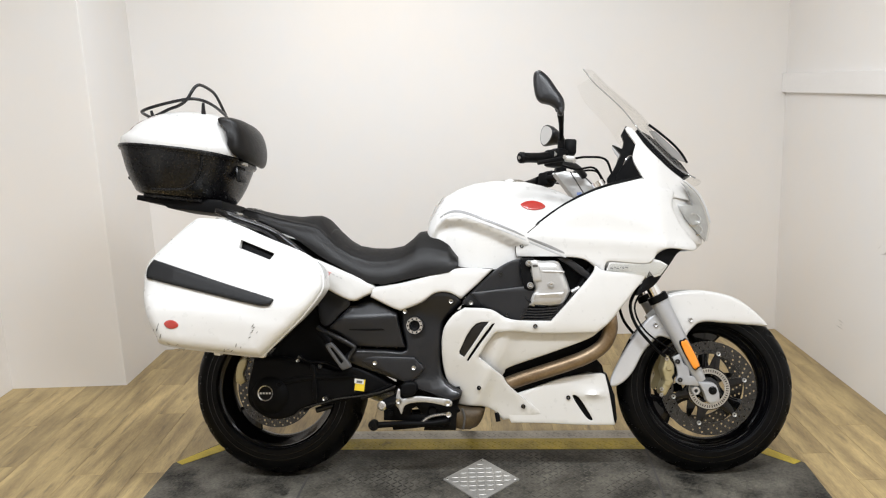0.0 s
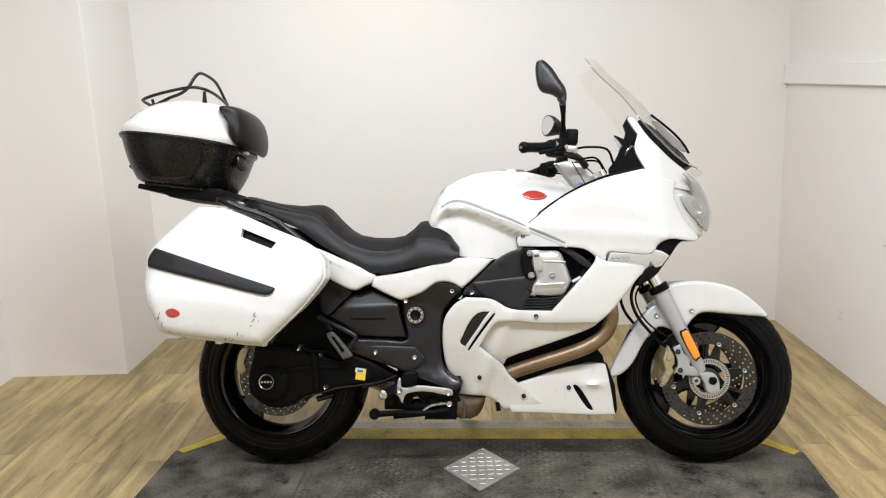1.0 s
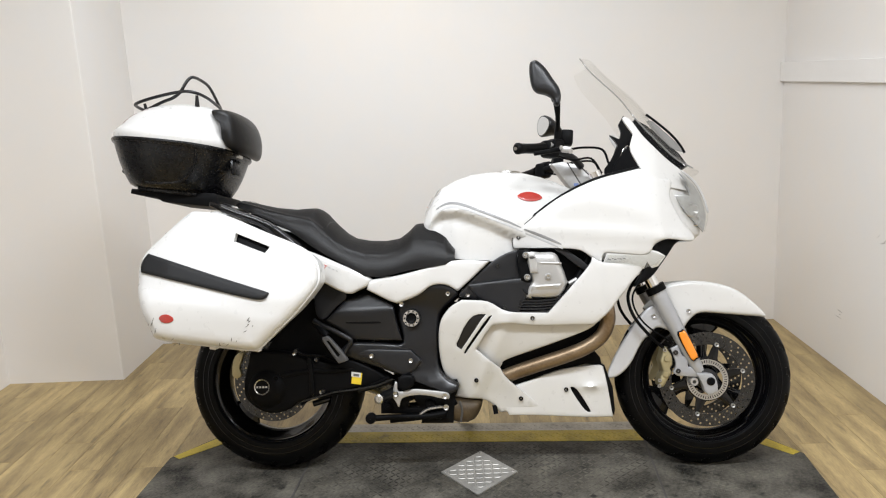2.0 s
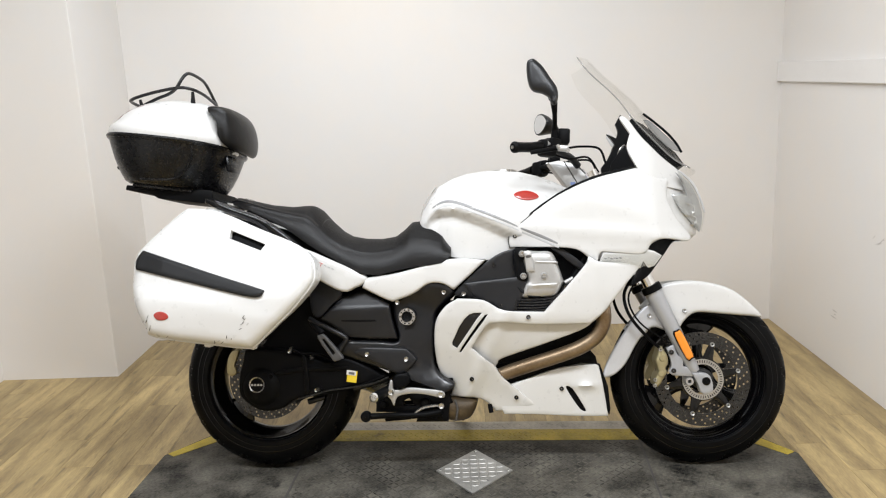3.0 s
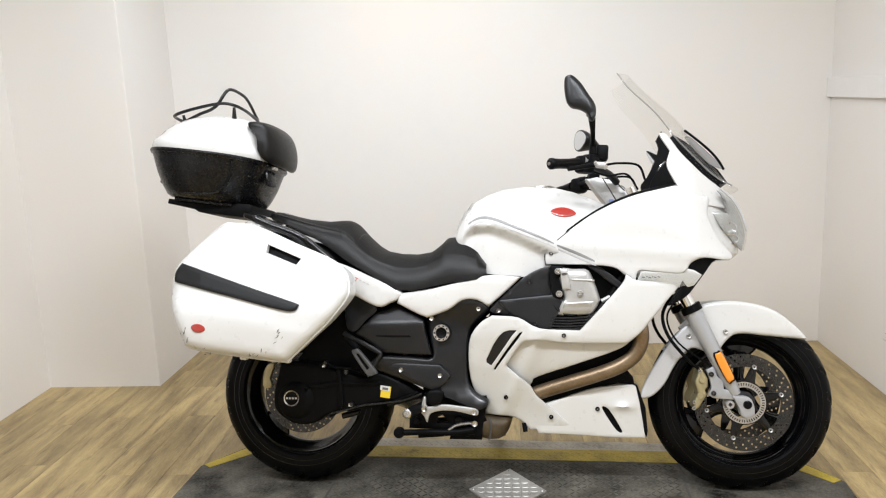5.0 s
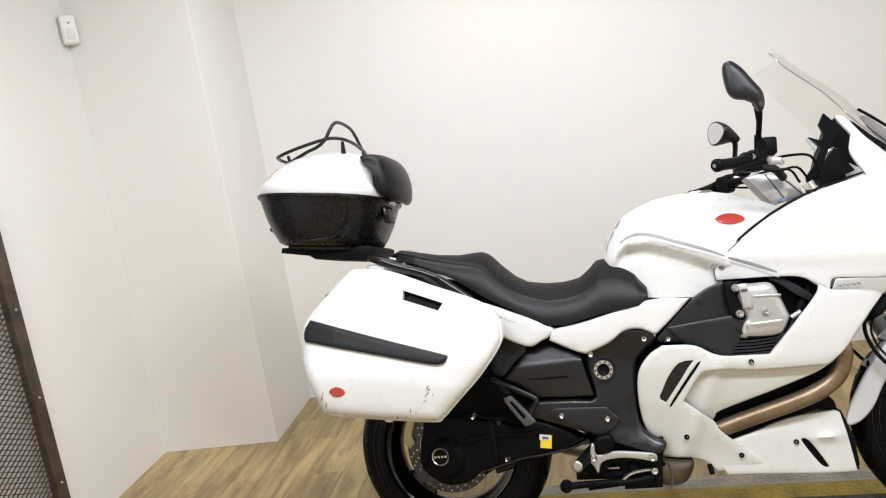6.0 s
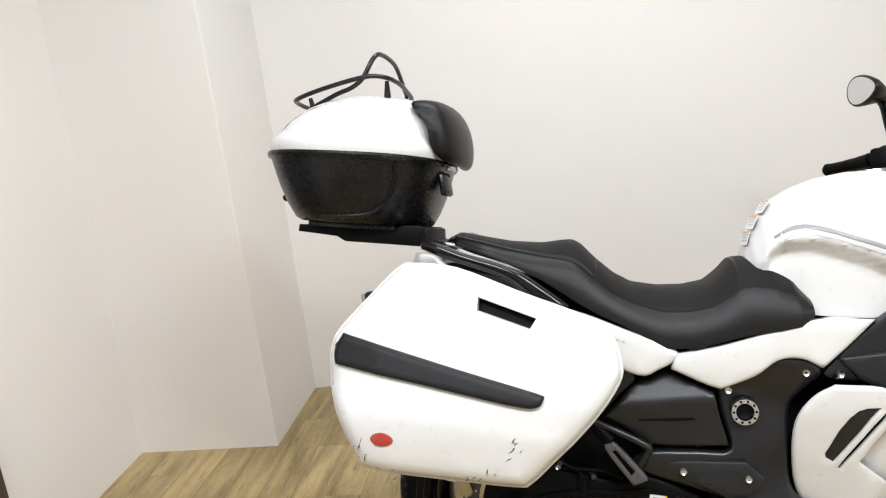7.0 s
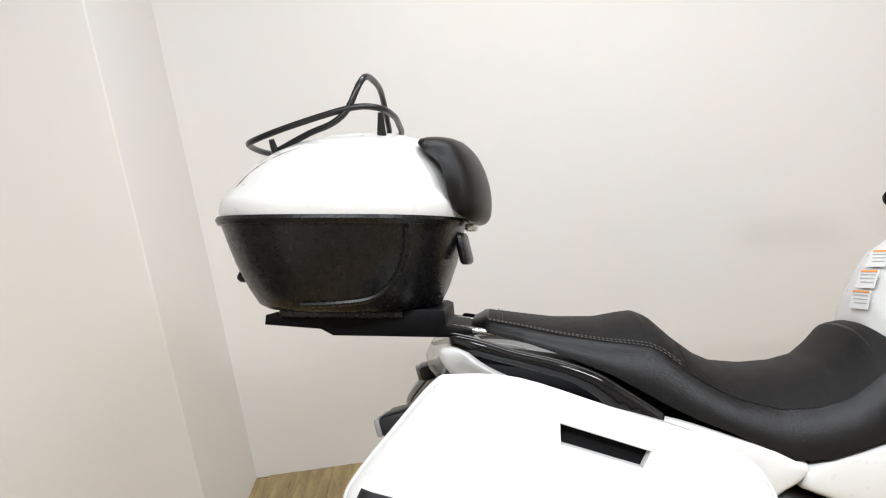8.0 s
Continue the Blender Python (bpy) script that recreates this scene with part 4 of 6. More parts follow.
# nose between the sides, with the lamp
rings = []
for f in np.linspace(0, 1, 12):
    z = 0.765 + f * 0.235
    x_mid = lerp(z, [0.765, 0.79, 0.81, 0.86, 0.92, 0.96, 1.0], [0.738, 0.770, 0.768, 0.756, 0.742, 0.728, 0.715])
    ring = []
    for q in range(17):
        s = -1 + 2 * q / 16
        ring.append((x_mid - 0.13 * abs(s) ** 2.2, 0.148 * s, z))
    for q in range(16, -1, -1):
        s = -1 + 2 * q / 16
        ring.append((x_mid - 0.13 * abs(s) ** 2.2 - 0.012, 0.142 * s, z))
    rings.append(ring)
part("nose_cone", loft(rings), WHITE, bike, "white nose cone")
lamp_line = [(0.679, 0.996), (0.679, 0.996), (0.734, 0.961), (0.766, 0.909), (0.780, 0.864), (0.780, 0.832), (0.767, 0.793), (0.767, 0.793), (0.718, 0.841), (0.687, 0.875), (0.661, 0.921), (0.661, 0.921), (0.719, 0.917), (0.719, 0.917), (0.700, 0.964)]
both("headlight_lens", lamp_line, lambda x, z: 0.135 - 0.75 * max(0, x - 0.69) + 0.012, CLEAR, bike, "clear headlight lens", r=0.006, depth=0.003, step=0.012)
both("lamp_cowl", [(0.680, 1.001), (0.736, 0.965), (0.769, 0.911), (0.784, 0.864), (0.777, 0.864), (0.761, 0.909), (0.729, 0.958), (0.684, 0.993)], lambda x, z: 0.150 - 0.75 * max(0, x - 0.69), SILVER, bike, "grey trim over the headlight", r=0.002, depth=0.004, step=0.012)
both("headlight_bowl", lamp_line, lambda x, z: 0.118 - 0.75 * max(0, x - 0.69), LAMPGREY, bike, r=0.003, depth=0.004, step=0.012)
for sd in (-1, 1):
    part("lamp_reflector", lathe([(0.004, sd * 0.084), (0.014, sd * 0.090), (0.021, sd * 0.102), (0.023, sd * 0.101), (0.016, sd * 0.084)], 0.722, 0.868, 24), CHROME, bike)
    part("lamp_reflector", lathe([(0.004, sd * 0.066), (0.010, sd * 0.072), (0.015, sd * 0.082), (0.017, sd * 0.081), (0.012, sd * 0.066)], 0.738, 0.832, 24), CHROME, bike)

# windscreen, bowed forward in the middle, its near edge a clean curve
edge = [(0.376, 1.448), (0.409, 1.382), (0.496, 1.281), (0.547, 1.2), (0.605, 1.128), (0.676, 1.049), (0.731, 1.011)]
E_ = spline(edge, False, 4)
rows = []
for i, p in enumerate(E_):
    f = i / (len(E_) - 1)
    half = 0.19 * (0.62 + 0.38 * min(1, f * 2.2) ** 0.7)
    bow = 0.055 + 0.04 * math.sin(math.pi * min(1, f * 1.1))
    rows.append([(p.x + bow * (1 - s * s) , 0.085 + 0.08 * (1 - f) + half * s, p.y + 0.012 * (1 - s * s) * (1 - f)) for s in np.linspace(-1, 1, 15)])
rings = [[Vector(q) for q in row] + [Vector(q) + Vector((-0.004, 0, -0.002)) for q in reversed(row)] for row in rows]
ws = part("windscreen", loft(rings), SCREEN, bike, "clear curved touring windscreen")
part("screen_edge", tube([row[0] for row in rows], 0.0022, 6, k=1), SMOKE, ws)
mount = [(0.604, 1.23), (0.637, 1.203), (0.684, 1.16), (0.717, 1.12), (0.736, 1.085)]
part("screen_mount", tube([(x, 0.035, z) for x, z in mount], 0.0045, 8), BLACKPL, bike, "black windscreen mount rail")
both("screen_slide", [(0.604, 1.205), (0.604, 1.205), (0.625, 1.204), (0.667, 1.163), (0.712, 1.117), (0.728, 1.088), (0.728, 1.088), (0.7, 1.097), (0.665, 1.124), (0.627, 1.168), (0.627, 1.168)], -0.028, SMOKE, bike, sides=(-1,), r=0.001, depth=0.004, k=2)
both("screen_slide", [(0.619, 1.176), (0.619, 1.176), (0.658, 1.133), (0.691, 1.099), (0.71, 1.074), (0.71, 1.074), (0.69, 1.079), (0.657, 1.119), (0.657, 1.119)], -0.024, BLACKPL, bike, sides=(-1,), r=0.002, depth=0.008, k=2)

# tank
TX = [-0.205, -0.190, -0.165, -0.138, -0.09, -0.034, 0.03, 0.09, 0.15, 0.212, 0.27, 0.319, 0.38]
TT = [0.862, 0.905, 0.948, 0.982, 1.008, 1.026, 1.034, 1.034, 1.028, 1.012, 0.99, 0.965, 0.93]
TW = [0.095, 0.125, 0.150, 0.168, 0.184, 0.190, 0.186, 0.173, 0.155, 0.138, 0.118, 0.102, 0.085]
TB = [0.800, 0.775, 0.755, 0.74, 0.725, 0.716, 0.712, 0.716, 0.735, 0.76, 0.80, 0.83, 0.85]


CREASE = [(-0.172, 0.850), (-0.164, 0.874), (-0.131, 0.893), (-0.070, 0.893), (0.018, 0.860), (0.106, 0.817), (0.143, 0.798)]


def hollow(x, z):
    """How far the tank side draws in below its crease."""
    zc = lerp(x, [p[0] for p in CREASE], [p[1] for p in CREASE])
    f = min(max((zc - z) / 0.035, 0), 1)
    return 0.046 * f * f * (3 - 2 * f) * min(1, max(0, (x + 0.2) / 0.06))


def tank_y(x, z):
    w, zt, zb = (lerp(x, TX, c) for c in (TW, TT, TB))
    f = min(max((z - zb) / (zt - zb), 0), 1)
    return w * max(1 - f ** 2.5, 0.0004) ** (1 / 2.3) - hollow(x, z)


rings = []
for p in spline([(x, 0, 0) for x in TX], False, 5):
    x = p.x
    w, zt, zb = (lerp(x, TX, c) for c in (TW, TT, TB))
    ring = []
    for q in range(73):
        a = math.pi * q / 72
        c, s = math.cos(a), math.sin(a)
        z = zb + (zt - zb) * s ** (2 / 2.5)
        y = abs(c) ** (2 / 2.3) * w
        ring.append((x, -math.copysign(max(y - hollow(x, z), 0.0), c), z))
    rings.append(ring)
part("fuel_tank", loft(rings), WHITE, bike, "white painted fuel tank", 50)
badge = [(0.129, 0.934), (0.147, 0.946), (0.176, 0.949), (0.204, 0.940), (0.216, 0.926), (0.200, 0.917), (0.173, 0.914), (0.146, 0.920)]
both("tank_badge", badge, lambda x, z: tank_y(x, z) + 0.003, RED, bike, "red oval badge", r=0.002, depth=0.004, step=0.008)
def stripe(line, wd):
    c = spline(line, False, 4)
    up = [(p.x, p.y + wd * math.sin(math.pi * (0.08 + 0.92 * i / len(c))) ** 0.5 / 2) for i, p in enumerate(c)]
    dn = [(p.x, p.y - wd * math.sin(math.pi * (0.08 + 0.92 * i / len(c))) ** 0.5 / 2) for i, p in enumerate(c)]
    return up + dn[::-1]
ts = [(-0.152, 0.897), (-0.114, 0.915), (-0.068, 0.911), (0.019, 0.877), (0.092, 0.846), (0.140, 0.823)]
fs = [(0.150, 0.817), (0.198, 0.796), (0.235, 0.779), (0.272, 0.761)]
both("tank_stripe", stripe(ts, 0.011), lambda x, z: tank_y(x, z) + 0.0018, STRIPED, bike, "dark silver stripe", r=0.001, depth=0.006, k=1, step=0.005)
both("tank_stripe", stripe([(x + 0.004, z - 0.014) for x, z in ts], 0.009), lambda x, z: tank_y(x, z) + 0.0014, STRIPE, bike, "pale silver stripe", r=0.001, depth=0.006, k=1, step=0.005)
both("fairing_stripe", stripe(fs, 0.011), lambda x, z: hw_up(x, z) + 0.0018, STRIPED, bike, "dark silver stripe", r=0.001, depth=0.004, k=1, step=0.005)
both("fairing_stripe", stripe([(x + 0.004, z - 0.014) for x, z in fs], 0.009), lambda x, z: hw_up(x, z) + 0.0014, STRIPE, bike, "pale silver stripe", r=0.001, depth=0.004, k=1, step=0.005)
part("filler_cap", lathe([(0.001, 0.0), (0.045, 0.0), (0.05, 0.006), (0.05, 0.02), (0.001, 0.02)], 0, 0, 32), STEEL, bike, "silver fuel cap").matrix_local = pose(0.10, 0, 1.034, -90, 0, 0)
for i, (xx, zz) in enumerate(((-0.157, 0.968), (-0.182, 0.934), (-0.199, 0.899))):
    lab = part("warning_label", block((0, 0, 0), (0.034, 0.06, 0.0006), bevel=0), LABELW, bike, "white warning label with an orange heading")
    lab.matrix_local = pose(xx + 0.002, -0.03, zz, 0, -56 - 8 * i, 6)
    part("label_heading", block((0.0145, 0, 0.0008), (0.0035, 0.052, 0.0006), bevel=0), ORANGE, lab)
    for j in range(3):
        part("label_line", block((0.008 - 0.007 * j, -0.002 * j, 0.0008), (0.0014, 0.048 - 0.004 * j, 0.0006), bevel=0), STRIPE, lab)

# seat in two levels, with grained top covers and stitching
SX = [-0.905, -0.890, -0.866, -0.80, -0.742, -0.666, -0.620, -0.594, -0.575, -0.54, -0.50, -0.46, -0.40, -0.34, -0.29, -0.255, -0.232, -0.205, -0.16, -0.12, -0.090]
ST = [0.925, 0.952, 0.962, 0.945, 0.931, 0.922, 0.925, 0.925, 0.914, 0.874, 0.836, 0.812, 0.800, 0.798, 0.806, 0.832, 0.856, 0.858, 0.845, 0.820, 0.772]
SB = [0.915, 0.925, 0.928, 0.905, 0.878, 0.838, 0.806, 0.787, 0.774, 0.752, 0.731, 0.708, 0.672, 0.668, 0.678, 0.686, 0.69, 0.694, 0.698, 0.704, 0.725]
SW = [0.060, 0.085, 0.105, 0.130, 0.142, 0.158, 0.166, 0.170, 0.172, 0.177, 0.181, 0.185, 0.19, 0.19, 0.188, 0.186, 0.185, 0.184, 0.184, 0.182, 0.172]


def seat_ring(x, lift=0.0, part_of=1.0):
    w, zt, zb = (lerp(x, SX, c) for c in (SW, ST, SB))
    ring = []
    for q in range(29):
        a = math.pi * (0.5 - part_of / 2) + math.pi * part_of * q / 28
        c, s = math.cos(a), math.sin(a)
        ring.append(Vector((x, -math.copysign(abs(c) ** (2 / 2.6), c) * (w + lift), zb + (zt - zb) * abs(s) ** (2 / 2.3) + lift)))
    return ring


XS = sorted(set(list(np.linspace(-0.905, -0.09, 70)) + SX))
seat = part("seat", loft([seat_ring(x) for x in XS]), LEATHER, bike, "black vinyl two-level touring seat", 60)
part("seat_cover", loft([seat_ring(x, 0.0007, 0.60) for x in np.linspace(-0.86, -0.540, 40)], False, False), LEATHER2, seat, "grained pillion cover")
part("seat_cover", loft([seat_ring(x, 0.0007, 0.62) for x in np.linspace(-0.538, -0.125, 50)], False, False), LEATHER2, seat, "grained rider cover")


def stitches(xs, frac, lift=0.003):
    bm = bmesh.new()
    P = []
    for x in xs:
        r_ = seat_ring(x, lift, frac)
        P.append(r_[0])
    for a, b in zip(P[::2], P[1::2]):
        rod(a, b, 0.0007, 5, bm)
    return bm


part("stitching", stitches(np.linspace(-0.86, -0.55, 90), 0.60), THREAD, seat, "pale stitching")
part("stitching", stitches(np.linspace(-0.86, -0.55, 90), 0.57), THREAD, seat)
for xx in (-0.842, -0.836):
    r_ = seat_ring(xx, 0.003, 0.6)
    bm = bmesh.new()
    for a, b in zip(r_[::2], r_[1::2]):
        rod(a, b, 0.0007, 5, bm)
    part("stitching", bm, THREAD, seat)

# Dark tubes laid on the surface stand for the shaded gaps between panels.
def seam(line, fn):
    pts = [tuple(p) for p in spline(line, False, 5)]
    for sd in (-1, 1):
        part("panel_gap_dark", tube([(x, sd * (fn(x, z) + 0.0004), z) for x, z in pts], 0.0016, 6, k=1), GAPSCUFF, bike)


seam([(0.111, 0.752), (0.108, 0.785), (0.124, 0.812), (0.192, 0.867)], lambda x, z: hw_up(x, z) - 0.002)
seam([(-0.096, 0.719), (-0.033, 0.716), (0.029, 0.713)], lambda x, z: 0.165)
seam([(0.401, 0.683), (0.475, 0.674), (0.548, 0.676)], lambda x, z: hw_mid(x, z) - 0.004)

# tail: side panels, grab rails, lamp
def hw_tail(x, z):
    return lerp(x, [-0.97, -0.9, -0.75, -0.6, -0.45, -0.3, -0.1, 0.05], [0.14, 0.175, 0.205, 0.208, 0.196, 0.186, 0.18, 0.175]) - 0.15 * max(0, 0.62 - z)


tail = [(-0.953, 0.904), (-0.942, 0.916), (-0.909, 0.908), (-0.868, 0.874), (-0.780, 0.826), (-0.689, 0.784), (-0.597, 0.766), (-0.487, 0.718), (-0.380, 0.666), (-0.387, 0.642), (-0.418, 0.626), (-0.465, 0.615), (-0.573, 0.674), (-0.699, 0.754), (-0.802, 0.817), (-0.917, 0.859), (-0.942, 0.878)]
both("tail_panel", tail, hw_tail, WHITE, bike, "white tail side panel", r=0.012, depth=0.02)
mids = [(-0.383, 0.659), (-0.383, 0.659), (-0.266, 0.676), (-0.095, 0.717), (0.029, 0.712), (0.029, 0.712), (-0.025, 0.662), (-0.082, 0.613), (-0.082, 0.613), (-0.122, 0.635), (-0.170, 0.634), (-0.219, 0.602), (-0.291, 0.576), (-0.291, 0.576), (-0.326, 0.590), (-0.393, 0.626), (-0.393, 0.626)]
both("side_panel", mids, hw_tail, WHITE, bike, "white panel under the seat", r=0.010, depth=0.02)
rail = [(-0.922, 0.945), (-0.895, 0.939), (-0.870, 0.930), (-0.820, 0.908), (-0.753, 0.884), (-0.698, 0.857), (-0.655, 0.824), (-0.622, 0.797), (-0.601, 0.779), (-0.601, 0.779), (-0.605, 0.766), (-0.611, 0.760), (-0.611, 0.760), (-0.645, 0.773), (-0.679, 0.792), (-0.707, 0.823), (-0.746, 0.851), (-0.812, 0.879), (-0.874, 0.903), (-0.914, 0.922), (-0.924, 0.927)]
both("grab_rail", rail, lambda x, z: lerp(x, [-0.98, -0.88, -0.7, -0.6, -0.55], [0.215, 0.246, 0.252, 0.240, 0.222]), GLOSSBLK, bike, "gloss black passenger grab rail", r=0.010, depth=0.012, step=0.012)
part("tail_lamp", loft([[(-0.955 - 0.03 * math.cos(a) * c, 0.13 * math.sin(a), 0.895 + c2) for a in np.linspace(-1.5, 1.5, 15)] + [(-0.90, 0.12, 0.895 + c2), (-0.90, -0.12, 0.895 + c2)] for c, c2 in ((0.3, -0.04), (1, -0.02), (1.1, 0.0), (0.6, 0.025))]), CLEAR, bike, "clear tail lamp lens")
part("tail_reflector", block((-0.925, 0, 0.895), (0.03, 0.2, 0.05), bevel=0.01), SILVER, bike)
part("tail_core", block((-0.70, 0, 0.80), (0.46, 0.24, 0.08), (0, 14, 0), 0.03), BLACKPL, bike)
for sd in (-1, 1):
    part("rear_signal_stalk", rod((-0.94, sd * 0.08, 0.835), (-0.975, sd * 0.22, 0.822), 0.012), BLACKPL, bike)
    part("rear_signal", block((-1.008, sd * 0.265, 0.826), (0.062, 0.075, 0.034), (0, -8, sd * 8), 0.008), CHARC, bike, "dark rear turn signal")
    part("rear_signal_lens", block((-1.041, sd * 0.265, 0.822), (0.01, 0.066, 0.028), (0, -8, sd * 8), 0.004), SMOKE, bike)
part("plate_hanger", sheet([(-0.93, 0.88), (-0.90, 0.78), (-0.98, 0.70), (-1.05, 0.66), (-1.06, 0.68), (-1.0, 0.74), (-0.965, 0.84)], 0.075, 0.15, 0.006, 0.03, -1, 3), BLACKPL, bike, "black rear number plate hanger")
part("rear_inner_guard", loft([[(RX + Rg * math.cos(a), w2, RZ + Rg * math.sin(a)) for w2, Rg in ((-0.10, 0.345), (-0.06, 0.365), (0.0, 0.37), (0.06, 0.365), (0.10, 0.345), (0.10, 0.339), (0.0, 0.364), (-0.10, 0.339))] for a in np.linspace(radians(20), radians(150), 24)]), BLACKPL, bike, "black inner mudguard")
for x, z, w, h, tilt in ((-0.566, 0.7295, 0.016, 0.003, 25), (-0.572, 0.723, 0.003, 0.011, 25), (-0.562, 0.7215, 0.013, 0.0025, 25), (-0.547, 0.717, 0.004, 0.003, 25), (-0.529, 0.7125, 0.016, 0.003, 25), (-0.531, 0.706, 0.003, 0.011, 25)):
    part("red_script", block((x, -hw_tail(x, z) - 0.0005, z), (w * 0.8, 0.002, h * 0.75), (0, tilt, 0), 0), REDINK, bike, "small red script mark")
for x, z in ((-0.516, 0.7045), (-0.503, 0.698), (-0.491, 0.6925)):
    part("grey_script", block((x, -hw_tail(x, z) - 0.0008, z), (0.008, 0.0016, 0.003), (0, 25, 0), 0), STRIPE, bike)

# dark frame plates and side covers
plate = [(-0.303, 0.581), (-0.291, 0.594), (-0.220, 0.610), (-0.191, 0.628), (-0.166, 0.639), (-0.109, 0.631), (-0.083, 0.602), (-0.121, 0.564), (-0.147, 0.533), (-0.154, 0.469), (-0.158, 0.391), (-0.152, 0.349), (-0.129, 0.320), (-0.089, 0.297), (-0.094, 0.277), (-0.120, 0.265), (-0.158, 0.277), (-0.243, 0.308), (-0.286, 0.329), (-0.371, 0.360), (-0.479, 0.400), (-0.487, 0.425), (-0.455, 0.445), (-0.347, 0.442), (-0.277, 0.441), (-0.291, 0.515)]
both("frame_plate", plate, lambda x, z: 0.156 + 0.014 * math.sin(9 * x + 14 * z) + 0.007 * math.sin(31 * z), SATIN, bike, "satin black frame side plate", r=0.011, depth=0.02, k=3)
cover = [(-0.468, 0.598), (-0.468, 0.598), (-0.398, 0.624), (-0.398, 0.624), (-0.305, 0.567), (-0.305, 0.567), (-0.296, 0.515), (-0.280, 0.449), (-0.280, 0.449), (-0.370, 0.451), (-0.451, 0.456), (-0.451, 0.456), (-0.493, 0.491), (-0.542, 0.522), (-0.542, 0.522), (-0.505, 0.559)]
both("side_cover", cover, lambda x, z: 0.176 - 0.55 * max(0, z - 0.553 - 0.04 * (x + 0.42)) - 0.16 * max(0, 0.553 + 0.04 * (x + 0.42) - z), CHARC, bike, "charcoal plastic side cover", r=0.006, depth=0.02, step=0.012)
cover2 = [(-0.571, 0.666), (-0.516, 0.661), (-0.470, 0.605), (-0.508, 0.566), (-0.549, 0.526), (-0.578, 0.543), (-0.584, 0.608)]
both("rear_cover", cover2, 0.150, CHARC, bike, "charcoal plastic inner cover", r=0.005, depth=0.02)
# Black strip on the side cover paints the shade along its crease.
fin = [(-0.471, 0.516), (-0.404, 0.516), (-0.354, 0.516), (-0.346, 0.510), (-0.405, 0.509), (-0.470, 0.512)]
both("cover_crease_dark", fin, 0.1715, BLACKPL, bike, r=0.001, depth=0.01, k=1)
pad = [(-0.417, 0.416), (-0.417, 0.416), (-0.400, 0.422), (-0.248, 0.416), (-0.248, 0.416), (-0.212, 0.381), (-0.212, 0.381), (-0.228, 0.357), (-0.263, 0.332), (-0.286, 0.334), (-0.350, 0.366), (-0.428, 0.402)]
both("heel_pad", pad, 0.171, CHARC, bike, "dark heel guard", r=0.006, depth=0.01, k=3)
rx_, rz_ = -0.244, 0.524
part("pivot_ring", lathe([(0.017, -0.160), (0.019, -0.168), (0.028, -0.168), (0.0295, -0.160), (0.0295, -0.15), (0.017, -0.15)], rx_, rz_, 36), STEEL, bike, "bright swingarm pivot ring")
part("pivot_cap", lathe([(0.001, -0.160), (0.010, -0.160), (0.016, -0.163), (0.017, -0.156), (0.001, -0.15)], rx_, rz_, 10), BLACKPL, bike)
for i in range(10):
    a = 2 * math.pi * i / 10
    part("ring_notch", rod((rx_ + 0.0235 * math.cos(a), -0.1675, rz_ + 0.0235 * math.sin(a)), (rx_ + 0.0235 * math.cos(a), -0.1688, rz_ + 0.0235 * math.sin(a)), 0.0028, 8), BLACKPL, bike)
for x, z in [(-0.276, 0.573), (-0.116, 0.605), (-0.382, 0.399), (-0.248, 0.381), (-0.048, 0.599)]:
    part("frame_screw", bolt_head(x, z, -0.177 if z < 0.5 else -0.169, 0.008), STEEL, bike)

# engine: the visible cylinder and its covers
ENG = 0.215
air = [(0.127, 0.749), (0.127, 0.749), (0.125, 0.716), (0.132, 0.678), (0.167, 0.644), (0.167, 0.644), (0.163, 0.626), (0.120, 0.537), (0.120, 0.537), (0.083, 0.538), (0.005, 0.577), (-0.070, 0.590), (-0.070, 0.590), (-0.076, 0.606), (-0.025, 0.656), (0.033, 0.707), (0.082, 0.736)]
block_line = [(-0.049, 0.634), (0.134, 0.652), (0.170, 0.632), (0.151, 0.591), (0.123, 0.534), (0.092, 0.533), (-0.012, 0.587)]
both("intake_block", block_line, lambda x, z: 0.176 + 0.16 * max(0, x + 0.03), CHARC, bike, "dark wedge on the intake cover", k=1, r=0.005, depth=0.03, step=0.014)
for x, z, y in ((0.056, 0.695, 0.164), (0.075, 0.556, 0.195), (-0.056, 0.595, 0.166)):
    part("cover_screw", bolt_head(x, z, -y - 0.003, 0.0062), DISC, bike)
both("intake_cover", air, 0.162, CHARC, bike, "dark grey intake cover", r=0.004, depth=0.03, step=0.014)
headp = [(0.164, 0.741), (0.164, 0.741), (0.198, 0.736), (0.248, 0.732), (0.270, 0.689), (0.288, 0.634), (0.288, 0.634), (0.269, 0.598), (0.243, 0.584), (0.145, 0.582), (0.145, 0.582), (0.156, 0.624), (0.169, 0.642), (0.162, 0.671), (0.154, 0.711)]
both("cylinder_head", headp, ENG, ALU, bike, "cast aluminium valve cover", r=0.020, depth=0.05, step=0.012)
both("cover_boss", [(0.157, 0.738), (0.181, 0.736), (0.192, 0.668), (0.164, 0.668)], ENG + 0.007, ALU, bike, r=0.004, depth=0.02, k=1)
# Dark sheet on top of the boss paints the shade of its slot.
both("boss_slot_dark", [(0.163, 0.722), (0.178, 0.723), (0.180, 0.716), (0.165, 0.714)], ENG + 0.0085, GAPSCUFF, bike, r=0.001, depth=0.004, k=2)
both("cover_rib", [(0.192, 0.704), (0.268, 0.700), (0.268, 0.694), (0.193, 0.697)], ENG + 0.003, ALU, bike, r=0.002, depth=0.01, k=1)
